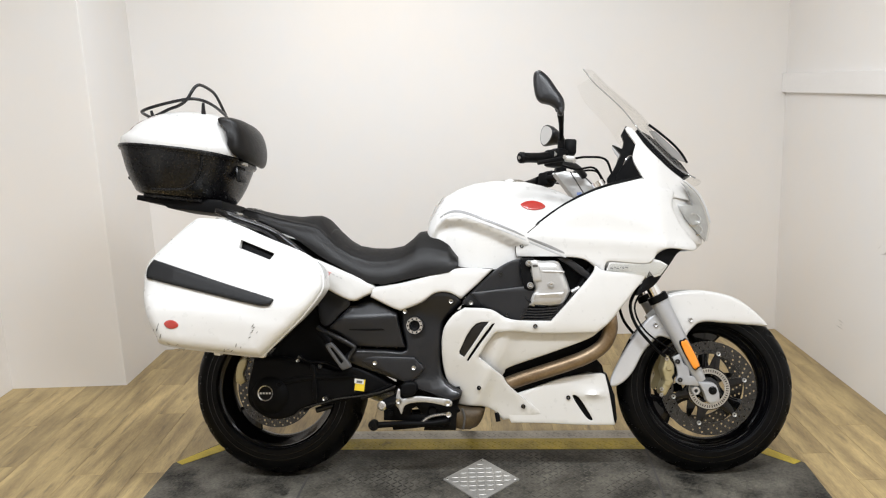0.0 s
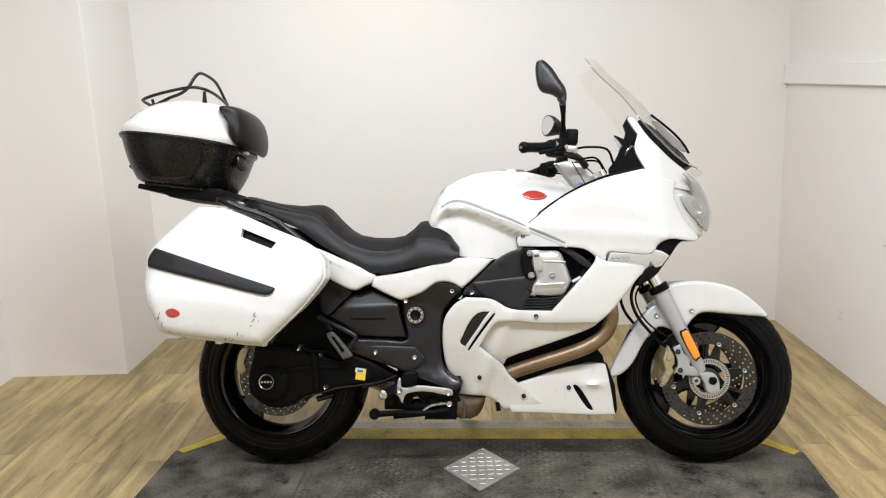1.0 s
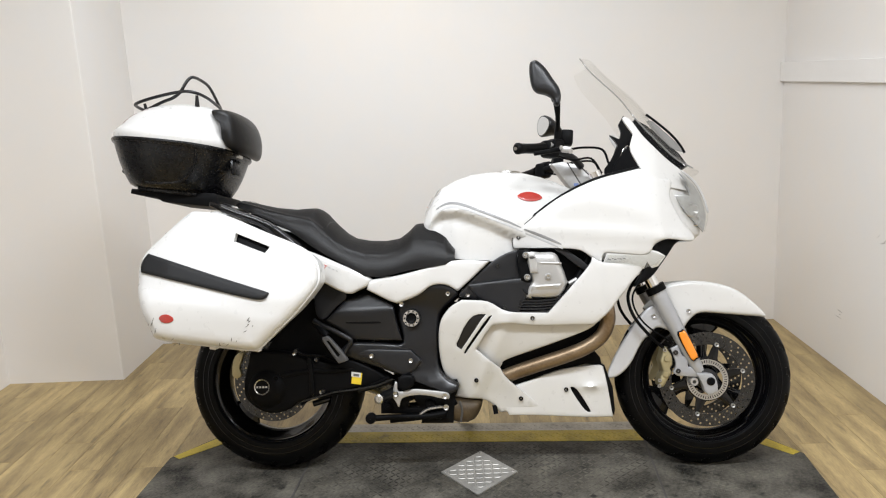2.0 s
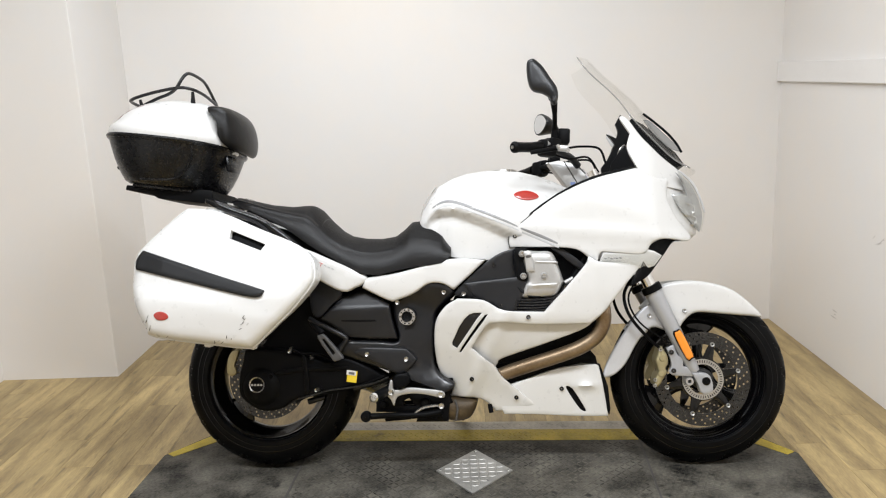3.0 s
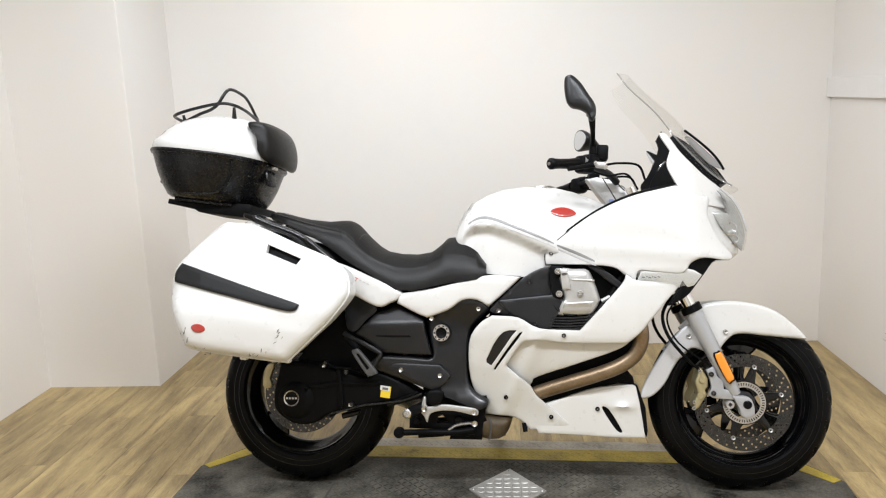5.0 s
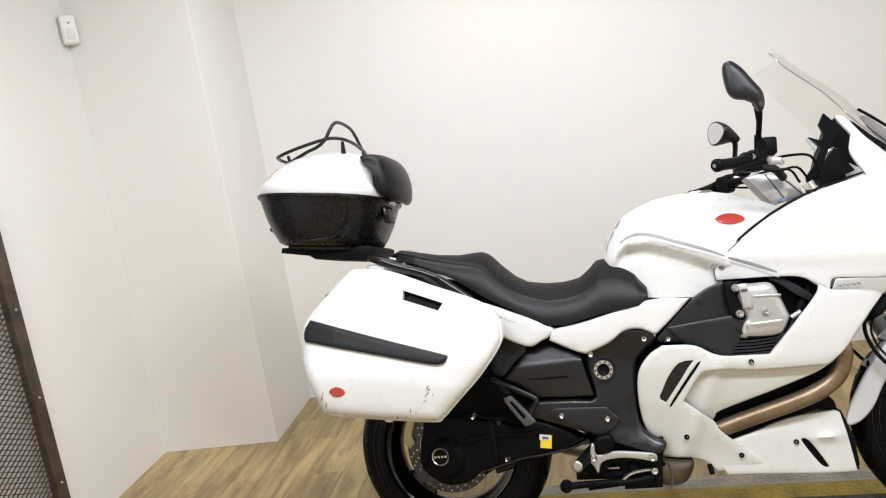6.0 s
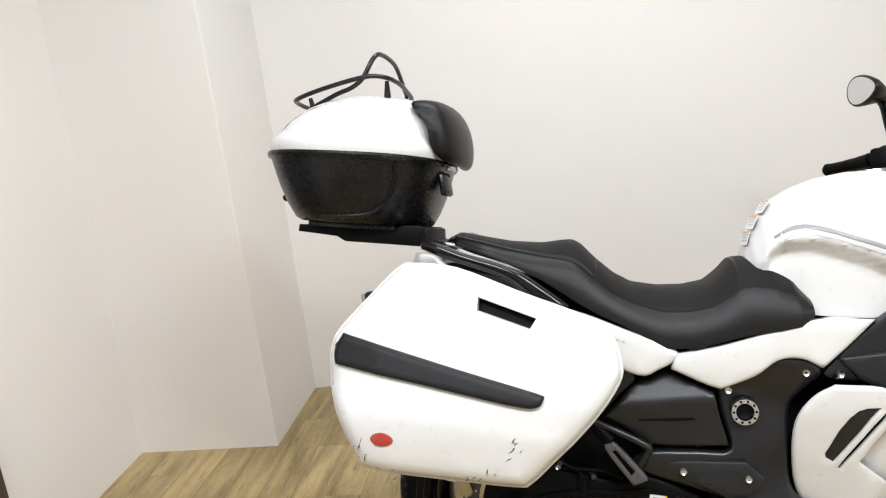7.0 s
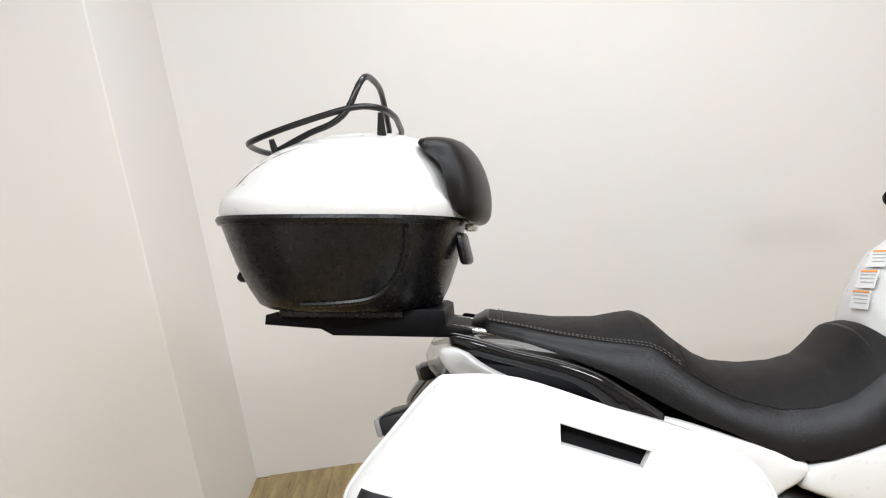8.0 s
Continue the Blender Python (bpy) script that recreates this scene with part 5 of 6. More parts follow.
both("head_ledge", [(0.168, 0.626), (0.266, 0.630), (0.254, 0.602), (0.228, 0.589), (0.156, 0.582)], lambda x, z: ENG + 0.004 - 0.35 * max(0, 0.622 - z), ALU, bike, r=0.004, depth=0.02, k=1)
for x, z in [(0.151, 0.728), (0.154, 0.654), (0.222, 0.654)]:
    part("head_bolt", bolt_head(x, z, -(ENG + 0.010), 0.0065), STEEL, bike)
    part("bolt_boss", lathe([(0.0075, -ENG - 0.008), (0.0095, -ENG - 0.008), (0.011, -ENG - 0.002), (0.011, -ENG + 0.03), (0.0075, -ENG + 0.03)], x, z, 20), ALU, bike)
# Added black sheet that makes the inside of the engine window dark.
both("dark_backing", [(0.064, 0.764), (0.064, 0.764), (0.398, 0.756), (0.398, 0.756), (0.410, 0.662), (0.290, 0.490), (0.290, 0.490), (0.038, 0.494), (0.038, 0.494)], 0.115, BLACKPL, bike, "black sheet added to darken the engine window", r=0.002, depth=0.01)
pc = [(0.292, 0.629), (0.319, 0.643)]
part("plug_cap", rod((pc[0][0], -0.19, pc[0][1]), (pc[1][0], -0.19, pc[1][1]), 0.008), ALU, bike)
both("inner_brace", [(0.251, 0.746), (0.294, 0.740), (0.364, 0.684), (0.357, 0.668), (0.323, 0.688), (0.282, 0.722)], 0.165, CHARC, bike, "dark inner fairing brace", r=0.003, depth=0.02, k=2)
part("head_bracket", sheet([(0.126, 0.747), (0.168, 0.746), (0.164, 0.714), (0.154, 0.707), (0.165, 0.667), (0.169, 0.644), (0.161, 0.628), (0.133, 0.645), (0.124, 0.700)], 0.205, 0.02, 0.002, 0.03, -1, 1), BLACKPL, bike)
for i in range(6):
    f = i / 5
    fp = [(0.128, 0.579), (0.193, 0.578), (0.243, 0.581), (0.271, 0.594), (0.292, 0.625), (0.297, 0.623), (0.275, 0.590), (0.246, 0.576), (0.193, 0.572), (0.126, 0.574)]
    part("cooling_fin", sheet([(x - 0.003 * i, z - 0.0092 * i) for x, z in fp], 0.208 - 0.001 * i, 0.05, 0.001, 0.05, -1, 1), SATIN, bike, "black cylinder cooling fin")
part("cylinder", rod((0.17, -0.06, 0.585), (0.19, -0.185, 0.64), 0.062, 28), BLACKPL, bike)
part("cylinder", rod((0.17, 0.06, 0.585), (0.19, 0.24, 0.64), 0.062, 28), BLACKPL, bike)
part("engine_block", block((0.08, 0.02, 0.43), (0.36, 0.16, 0.34), bevel=0.04), BLACKPL, bike, "black engine block")
part("gearbox", block((-0.18, 0.02, 0.42), (0.30, 0.18, 0.30), bevel=0.04), BLACKPL, bike)
part("frame_spine", tube([(0.42, 0, 0.93), (0.2, 0, 0.80), (-0.1, 0, 0.66), (-0.4, 0, 0.62), (-0.8, 0, 0.82)], 0.05, 12), BLACKPL, bike)
part("frame_down_tube", tube([(0.44, -0.10, 0.86), (0.36, -0.13, 0.70), (0.30, -0.13, 0.60)], 0.016, 12), BLACKPL, bike)
part("radiator_shroud", block((0.38, 0, 0.60), (0.05, 0.34, 0.22), (0, 16, 0), 0.01), BLACKPL, bike)
hp = [(0.416, -0.175, 0.548), (0.419, -0.165, 0.500), (0.396, -0.155, 0.449), (0.343, -0.148, 0.411), (0.266, -0.137, 0.381), (0.171, -0.122, 0.350), (0.073, -0.102, 0.315)]
part("exhaust_header", tube([(hp[0][0], -0.12, hp[0][2] + 0.03)] + hp + [(hp[-1][0] - 0.06, -0.09, hp[-1][2] - 0.03)], 0.0245, 20), BRONZE, bike, "bronze heat-tinted exhaust pipe")
part("exhaust_header", tube([(hp[0][0], 0.12, hp[0][2] + 0.03)] + [(x, -y, z) for x, y, z in hp] + [(hp[-1][0] - 0.06, 0.09, hp[-1][2] - 0.03)], 0.0225, 16), BRONZE, bike)
cat = [(-0.127, 0.239), (-0.076, 0.238), (-0.019, 0.232), (-0.016, 0.207), (-0.041, 0.168), (-0.089, 0.158), (-0.128, 0.173), (-0.142, 0.209)]
both("collector_box", cat, 0.13, RUST, bike, "brown heat-stained exhaust collector", r=0.03, depth=0.12, sides=(-1,))
# Dark tube on the collector paints the shade of its groove.
part("collector_seam_dark", tube([(-0.088, -0.133, 0.236), (-0.080, -0.135, 0.205), (-0.086, -0.133, 0.164)], 0.004, 8), GAPSCUFF, bike)
part("silencer", tube([(-0.12, 0.13, 0.25), (-0.35, 0.20, 0.24), (-0.60, 0.24, 0.33), (-1.0, 0.25, 0.42)], [0.04, 0.05, 0.062, 0.062], 20), STEEL, bike, "steel silencer")

# swing arm with its drive housing
arm = [(-0.815, 0.422), (-0.815, 0.422), (-0.723, 0.420), (-0.666, 0.411), (-0.606, 0.395), (-0.517, 0.372), (-0.461, 0.387), (-0.379, 0.351), (-0.314, 0.311), (-0.314, 0.311), (-0.371, 0.301), (-0.445, 0.286), (-0.539, 0.262), (-0.595, 0.252), (-0.651, 0.240), (-0.680, 0.217), (-0.727, 0.205), (-0.774, 0.211), (-0.821, 0.243), (-0.839, 0.276), (-0.836, 0.332), (-0.824, 0.377)]
part("swing_arm", sheet(arm, lambda x, z: 0.156 - 0.03 * max(0, min(1, (x + 0.40) / 0.1)), 0.07, 0.010, 0.02, -1), BLACKPL, bike, "black shaft-drive swing arm")
part("arm_rib", sheet([(-0.703, 0.344), (-0.601, 0.358), (-0.534, 0.355), (-0.460, 0.358), (-0.460, 0.346), (-0.535, 0.341), (-0.602, 0.343), (-0.698, 0.329)], 0.162, 0.02, 0.004, 0.014, -1, 3), BLACKPL, bike)
part("arm_collar", sheet([(-0.612, 0.395), (-0.597, 0.392), (-0.590, 0.338), (-0.586, 0.276), (-0.603, 0.272), (-0.605, 0.338)], 0.166, 0.03, 0.003, 0.014, -1, 2), BLACKPL, bike)
# Added black mask: keeps the space above the swing arm dark.
part("dark_fill", sheet([(-0.768, 0.428), (-0.768, 0.428), (-0.655, 0.575), (-0.655, 0.575), (-0.578, 0.601), (-0.523, 0.525), (-0.478, 0.440), (-0.527, 0.363), (-0.527, 0.363), (-0.621, 0.388), (-0.735, 0.399)], 0.108, 0.02, 0.004, 0.03, -1, 2), BLACKPL, bike, "black sheet added to fill the dark space behind the case")
hx, hz = -0.768, 0.299
part("drive_cover", lathe([(0.001, -0.176), (0.036, -0.175), (0.050, -0.171), (0.062, -0.160), (0.074, -0.146), (0.078, -0.10), (0.001, -0.10)], hx + 0.01, hz - 0.01, 40), BLACKPL, bike, "round black drive housing")
part("hub_emblem", lathe([(0.0235, -0.1765), (0.0265, -0.1785), (0.0275, -0.1765), (0.0275, -0.174), (0.0235, -0.174)], hx, hz, 36), STEEL, bike, "pale ring emblem")
for i in range(4):
    part("emblem_bar", block((hx - 0.016 + 0.0107 * i, -0.1768, hz), (0.0065, 0.002, 0.0065), bevel=0), STEEL, bike)
for x, z in [(-0.728, 0.325), (-0.655, 0.410), (-0.578, 0.391), (-0.563, 0.277)]:
    part("arm_screw", bolt_head(x, z, -0.163, 0.007), STEEL, bike)
part("drive_joint", sheet([(-0.612, 0.377), (-0.599, 0.379), (-0.592, 0.322), (-0.591, 0.271), (-0.599, 0.268), (-0.602, 0.323)], 0.160, 0.03, 0.002, 0.02, -1, 2), SATIN, bike)
sx, sz = -0.439, 0.322
stk = part("sticker", block((sx, -0.1572, sz), (0.034, 0.002, 0.040), (0, 8, 0), 0), LABELY, bike, "yellow and white maintenance sticker")
part("sticker_top", block((sx - 0.002, -0.1585, sz + 0.0125), (0.033, 0.002, 0.016), (0, 8, 0), 0), LABELW, stk)
part("sticker_mark", block((sx - 0.001, -0.1596, sz + 0.011), (0.020, 0.001, 0.008), (0, 8, 0), 0), INK, stk)
part("brake_pipe", tube([(x, -0.15, z) for x, z in [(-0.327, 0.322), (-0.396, 0.295), (-0.462, 0.277), (-0.528, 0.265), (-0.594, 0.256), (-0.638, 0.235)]], 0.005, 8), BLACKPL, bike)
part("torque_rod", rod((-0.33, -0.05, 0.30), (-0.62, -0.05, 0.22), 0.011), SATIN, bike)
rcal = [(-0.719, 0.224), (-0.681, 0.242), (-0.670, 0.235), (-0.678, 0.220), (-0.716, 0.213)]
part("rear_caliper", sheet(rcal, 0.12, 0.06, 0.005, 0.02, -1), GOLD, bike)
part("rear_caliper_bracket", sheet([(-0.898, 0.381), (-0.882, 0.408), (-0.859, 0.410), (-0.867, 0.380), (-0.875, 0.356), (-0.866, 0.332), (-0.884, 0.320), (-0.902, 0.332)], 0.098, 0.04, 0.004, 0.02, -1, 2), GOLD, bike, "gold rear brake caliper")
part("shock_spring", tube([(-0.42 + 0.03 * math.cos(i * 0.9) - 0.012 * i * 0.25, 0.03 * math.sin(i * 0.9), 0.44 + 0.004 * i) for i in range(45)], 0.006, 6, k=2), SATIN, bike)
part("brake_hose_rear", tube([(x, -0.165, z) for x, z in [(-0.512, 0.383), (-0.548, 0.398), (-0.585, 0.403), (-0.622, 0.407), (-0.650, 0.421), (-0.669, 0.409)]], 0.0045, 8), BLACKPL, bike)
for x, z in [(-0.649, 0.420), (-0.576, 0.388), (-0.556, 0.280)]:
    part("arm_fitting", lathe([(0.001, -0.170), (0.006, -0.170), (0.008, -0.166), (0.008, -0.15), (0.001, -0.15)], x, z, 12), DISC, bike)
part("arm_drain_bolt", bolt_head(-0.721, 0.327, -0.170, 0.009), BLACKPL, bike)
part("sensor_cable_rear", tube([(x, -0.16, z) for x, z in [(-0.312, 0.318), (-0.368, 0.297), (-0.423, 0.287), (-0.515, 0.276), (-0.562, 0.264), (-0.627, 0.247)]], 0.0035, 8), DISC, bike)
# passenger peg, rider peg, brake pedal, stands
for sd in (-1, 1):
    peg = part("passenger_peg", sheet([(-0.546, 0.458), (-0.536, 0.470), (-0.520, 0.466), (-0.463, 0.398), (-0.466, 0.386), (-0.488, 0.379), (-0.496, 0.384)], 0.205, 0.014, 0.004, 0.012, sd, 3, [[(-0.532, 0.454), (-0.524, 0.456), (-0.486, 0.408), (-0.494, 0.400)]]), PEGGREY, bike, "folded dark alloy passenger footpeg")
    part("peg_rubber", sheet([(-0.536, 0.456), (-0.524, 0.460), (-0.482, 0.408), (-0.494, 0.396)], 0.198, 0.008, 0.002, 0.02, sd, 1), BLACKPL, peg, "black ribbed rubber")
    part("peg_hanger", tube([(-0.583, sd * 0.165, 0.524), (-0.560, sd * 0.172, 0.510), (-0.520, sd * 0.178, 0.492), (-0.462, sd * 0.182, 0.462), (-0.452, sd * 0.182, 0.450), (-0.466, sd * 0.182, 0.428), (-0.480, sd * 0.182, 0.402)], 0.009, 10), SATIN, bike, "bent black peg hanger")
    part("peg_bracket", tube([(-0.575, sd * 0.160, 0.515), (-0.555, sd * 0.175, 0.492), (-0.532, sd * 0.190, 0.470)], 0.013, 10), BLACKPL, bike)
    px0, pz0 = -0.345, 0.266
    pe = part("footpeg", rod((px0 + 0.03, sd * 0.14, pz0 + 0.005), (px0, sd * 0.265, pz0), 0.017, 16), BLACKPL, bike, "black rider footpeg")
    part("peg_tip", lathe([(0.001, sd * 0.272), (0.010, sd * 0.272), (0.0165, sd * 0.266), (0.0165, sd * 0.255), (0.001, sd * 0.255)], px0, pz0, 20), STEEL, pe)
    part("peg_bracket", rod((px0 + 0.02, sd * 0.11, pz0), (px0 + 0.09, sd * 0.13, pz0 + 0.06), 0.014), BLACKPL, bike)
ped = [(-0.304, 0.310), (-0.295, 0.304), (-0.291, 0.277), (-0.242, 0.285), (-0.185, 0.280), (-0.129, 0.272), (-0.119, 0.258), (-0.129, 0.249), (-0.186, 0.261), (-0.235, 0.264), (-0.280, 0.254), (-0.292, 0.224), (-0.303, 0.244), (-0.314, 0.259), (-0.311, 0.283)]
part("brake_pedal", sheet(ped, 0.180, 0.006, 0.004, 0.014, -1, 3), ALU, bike, "silver brake lever")
part("pedal_rubber", sheet([(-0.291, 0.322), (-0.276, 0.332), (-0.248, 0.333), (-0.237, 0.321), (-0.239, 0.300), (-0.260, 0.284), (-0.281, 0.286), (-0.293, 0.300)], 0.192, 0.03, 0.008, 0.014, -1, 3), BLACKPL, bike, "black rubber pad")
for x, z in [(-0.301, 0.270), (-0.133, 0.261), (-0.131, 0.223)]:
    part("pedal_bolt", bolt_head(x, z, -0.188, 0.010), STEEL, bike)
low = [(-0.310, 0.295), (-0.361, 0.235), (-0.362, 0.196), (-0.215, 0.192), (-0.223, 0.161), (-0.112, 0.161), (-0.103, 0.252), (-0.089, 0.284), (-0.095, 0.310)]
part("lower_bracket", sheet(low, 0.135, 0.03, 0.004, 0.02, -1, 1, [[(-0.266, 0.233), (-0.246, 0.244), (-0.224, 0.216), (-0.265, 0.217)]]), BLACKPL, bike, "black lower bracket")
for x, z, r in ((-0.335, 0.222, 0.014), (-0.190, 0.228, 0.017), (-0.160, 0.185, 0.013), (-0.250, 0.262, 0.012)):
    part("bracket_boss", lathe([(0.001, -0.150), (r * 0.7, -0.149), (r, -0.144), (r, -0.130), (0.001, -0.130)], x, z, 16), BLACKPL, bike)
st = [(x, -0.15, z) for x, z in [(-0.388, 0.183), (-0.305, 0.187), (-0.204, 0.187), (-0.133, 0.196)]]
part("stand_lever", tube(st, [0.011, 0.010, 0.011, 0.014], 12), BLACKPL, bike, "black centre stand lever")
part("lever_foot", lathe([(0.001, -0.168), (0.016, -0.166), (0.019, -0.155), (0.019, -0.14), (0.001, -0.14)], st[0][0] - 0.006, st[0][2], 18), BLACKPL, bike)
part("pedal_link", tube([(x, -0.15, z) for x, z in [(-0.240, 0.179), (-0.204, 0.208), (-0.160, 0.218), (-0.132, 0.218)]], 0.006, 8), STEEL, bike)
part("belly_foot", rod((0.03, -0.10, 0.215), (0.035, -0.105, 0.185), 0.008), BLACKPL, bike)
part("centre_stand", tube([(-0.10, -0.12, 0.235), (-0.2, -0.13, 0.19), (-0.33, -0.13, 0.175)], 0.013, 10), BLACKPL, bike)
part("centre_stand", tube([(-0.10, 0.12, 0.235), (-0.2, 0.13, 0.19), (-0.33, 0.13, 0.175)], 0.013, 10), BLACKPL, bike)
part("side_stand", tube([(-0.02, 0.10, 0.27), (-0.06, 0.20, 0.16), (-0.09, 0.33, 0.09)], [0.014, 0.013, 0.012], 10, k=3), BLACKPL, bike, "black side stand holding the machine")
part("stand_foot", block((-0.095, 0.345, 0.093), (0.07, 0.05, 0.008), (-14.5, 0, 0), 0.003), BLACKPL, bike)

# handlebars, controls and mirrors
before_bars = set(bike.children)
part("top_yoke", sheet([(0.255, 1.049), (0.294, 1.056), (0.356, 1.042), (0.431, 0.979), (0.392, 0.966), (0.326, 0.951)], 0.06, 0.08, 0.006, 0.02, -1, 1), ALU, bike, "broad silver fork yoke cover")
# Dark rods on the flat yoke cover paint the shade in its grooves.
for ln in [(0.313, 1.052), (0.363, 0.964)], [(0.356, 1.040), (0.416, 0.976)]:
    part("yoke_groove_dark", rod((ln[0][0], -0.0605, ln[0][1]), (ln[1][0], -0.0605, ln[1][1]), 0.0022, 6), GAPSCUFF, bike)
for sd in (-1, 1):
    grip_out, grip_in = Vector((0.128, sd * 0.395, 1.056)), Vector((0.215, sd * 0.30, 1.068))
    part("handlebar", tube([grip_in, (0.27, sd * 0.22, 1.07), (0.33, sd * 0.13, 1.055), (0.36, sd * 0.09, 1.03)], 0.013, 14), SATIN if sd < 0 else BLACKPL, bike, "black handlebar")
    part("grip", tube([grip_out + (grip_in - grip_out) * 0.06, grip_out.lerp(grip_in, 0.35), grip_out.lerp(grip_in, 0.7), grip_in], [0.0175, 0.0165, 0.0175, 0.021], 16), RUBBER, bike, "black rubber grip")
    part("bar_end", tube([grip_out - (grip_in - grip_out) * 0.06, grip_out, grip_out + (grip_in - grip_out) * 0.07], [0.012, 0.019, 0.019], 16, k=1), BLACKPL, bike)
    part("bar_end_screw", tube([grip_out - (grip_in - grip_out) * 0.08, grip_out - (grip_in - grip_out) * 0.05], 0.006, 10, k=1), STEEL, bike)
    part("switch_housing", block(tuple(grip_in + Vector((0.025, -sd * 0.025, 0.0))), (0.05, 0.055, 0.06), (0, 5, sd * 48), 0.012), BLACKPL, bike)
    part("switch_housing", block(tuple(grip_in + Vector((0.045, -sd * 0.03, 0.012))), (0.045, 0.05, 0.045), (0, 5, sd * 48), 0.01), BLACKPL, bike)
    part("lever", tube([grip_in + Vector((0.045, 0, -0.005)), grip_in + Vector((0.05, sd * 0.04, -0.012)), grip_out + Vector((0.055, -sd * 0.02, -0.016))], [0.010, 0.008, 0.007], 10), BLACKPL, bike)
    part("master_cylinder", rod(tuple(grip_in + Vector((0.065, -sd * 0.055, 0.01))), tuple(grip_in + Vector((0.02, -sd * 0.0, 0.012))), 0.013), ALU, bike)
    part("reservoir", block((0.300, sd * 0.235, 1.112), (0.042, 0.05, 0.052), (0, 4, 0), 0.007), BLACKPL, bike, "black fluid reservoir")
    part("reservoir_bracket", block((0.287, sd * 0.235, 1.077), (0.05, 0.02, 0.02), (0, 10, 0), 0.004), ALU, bike)
    part("cable", tube([(0.31, sd * 0.21, 1.075), (0.36, sd * 0.18, 1.085), (0.43, sd * 0.15, 1.08), (0.455, sd * 0.13, 1.03)], 0.0042, 8), BLACKPL, bike)
    part("cable", tube([(0.25, sd * 0.25, 1.055), (0.32, sd * 0.2, 1.04), (0.39, sd * 0.15, 1.05), (0.43, sd * 0.12, 1.0)], 0.0038, 8), BLACKPL, bike)
    # mirror: shell, glass and stalk
    if sd < 0:
        ms = [(0.177, 1.330), (0.188, 1.339), (0.202, 1.338), (0.227, 1.314), (0.251, 1.276), (0.271, 1.243), (0.274, 1.210), (0.265, 1.189), (0.252, 1.193), (0.246, 1.211), (0.225, 1.226), (0.196, 1.235), (0.181, 1.257), (0.175, 1.298)]
        part("mirror_stalk", tube([(0.262, -0.365, 1.205), (0.266, -0.33, 1.17), (0.268, -0.275, 1.13), (0.266, -0.262, 1.07)], [0.012, 0.008, 0.008, 0.010], 12), BLACKPL, bike)
        part("mirror_boot", tube([(0.268, -0.275, 1.145), (0.268, -0.262, 1.085)], [0.010, 0.015], 12, k=1), BLACKPL, bike)
        ob = part("mirror_shell", sheet(ms, 0.385, 0.012, 0.018, 0.012, -1), CHARC, bike, "black teardrop rear-view mirror")
        part("mirror_glass", sheet([((x - 0.215) * 0.84 + 0.215, (z - 1.275) * 0.84 + 1.275) for x, z in ms], 0.349, 0.0005, 0.001, 0.02, -1), GLASSM, ob)
    else:
        glass_at = Vector((0.258, 0.505, 1.291))
        n_ = Vector((-0.91, -0.41, 0.03)).normalized()
        t_ = n_.cross(Vector((0, 0, 1))).normalized()
        b_ = t_.cross(n_)
        if t_.x < 0:
            t_ = -t_
        rings = []
        for sc, dep, sh in ((0.9, 0.001, 0.0), (1.0, 0.001, 0.0), (1.06, -0.006, 0.0), (0.97, -0.022, 0.002), (0.72, -0.046, 0.004), (0.42, -0.07, 0.006), (0.26, -0.086, 0.006)):
            ring = []
            for q in range(28):
                a = 2 * math.pi * q / 28
                u_, v_ = math.cos(a), math.sin(a)
                ring.append(glass_at + n_ * dep + t_ * (0.060 * sc * u_ + sh) + b_ * ((0.043 - 0.012 * u_) * sc * v_ - 0.028 * (dep / 0.086) ** 2))
            rings.append(ring)
        ob = part("mirror_shell", loft(rings), CHARC, bike, "black teardrop rear-view mirror")
        face = [glass_at + n_ * 0.002 + t_ * 0.055 * math.cos(a) + b_ * (0.039 - 0.011 * math.cos(a)) * math.sin(a) for a in np.linspace(0, 2 * math.pi, 33)[:-1]]
        part("mirror_glass", loft([face, [p - n_ * 0.002 for p in face]]), GLASSM, ob)
        part("mirror_stalk", tube([tuple(glass_at - n_ * 0.08 - b_ * 0.026), (0.325, 0.50, 1.235), (0.30, 0.40, 1.16), (0.28, 0.30, 1.10), (0.266, 0.262, 1.07)], [0.012, 0.010, 0.008, 0.008, 0.010], 12), BLACKPL, bike)

# the bars sit a little towards the stand side
for ob in set(bike.children) - before_bars:
    ob.location += Vector((0.004, 0.075, 0.018)) if ob.name.startswith("mirror_shell") else Vector((0.005, 0.115, 0.018))

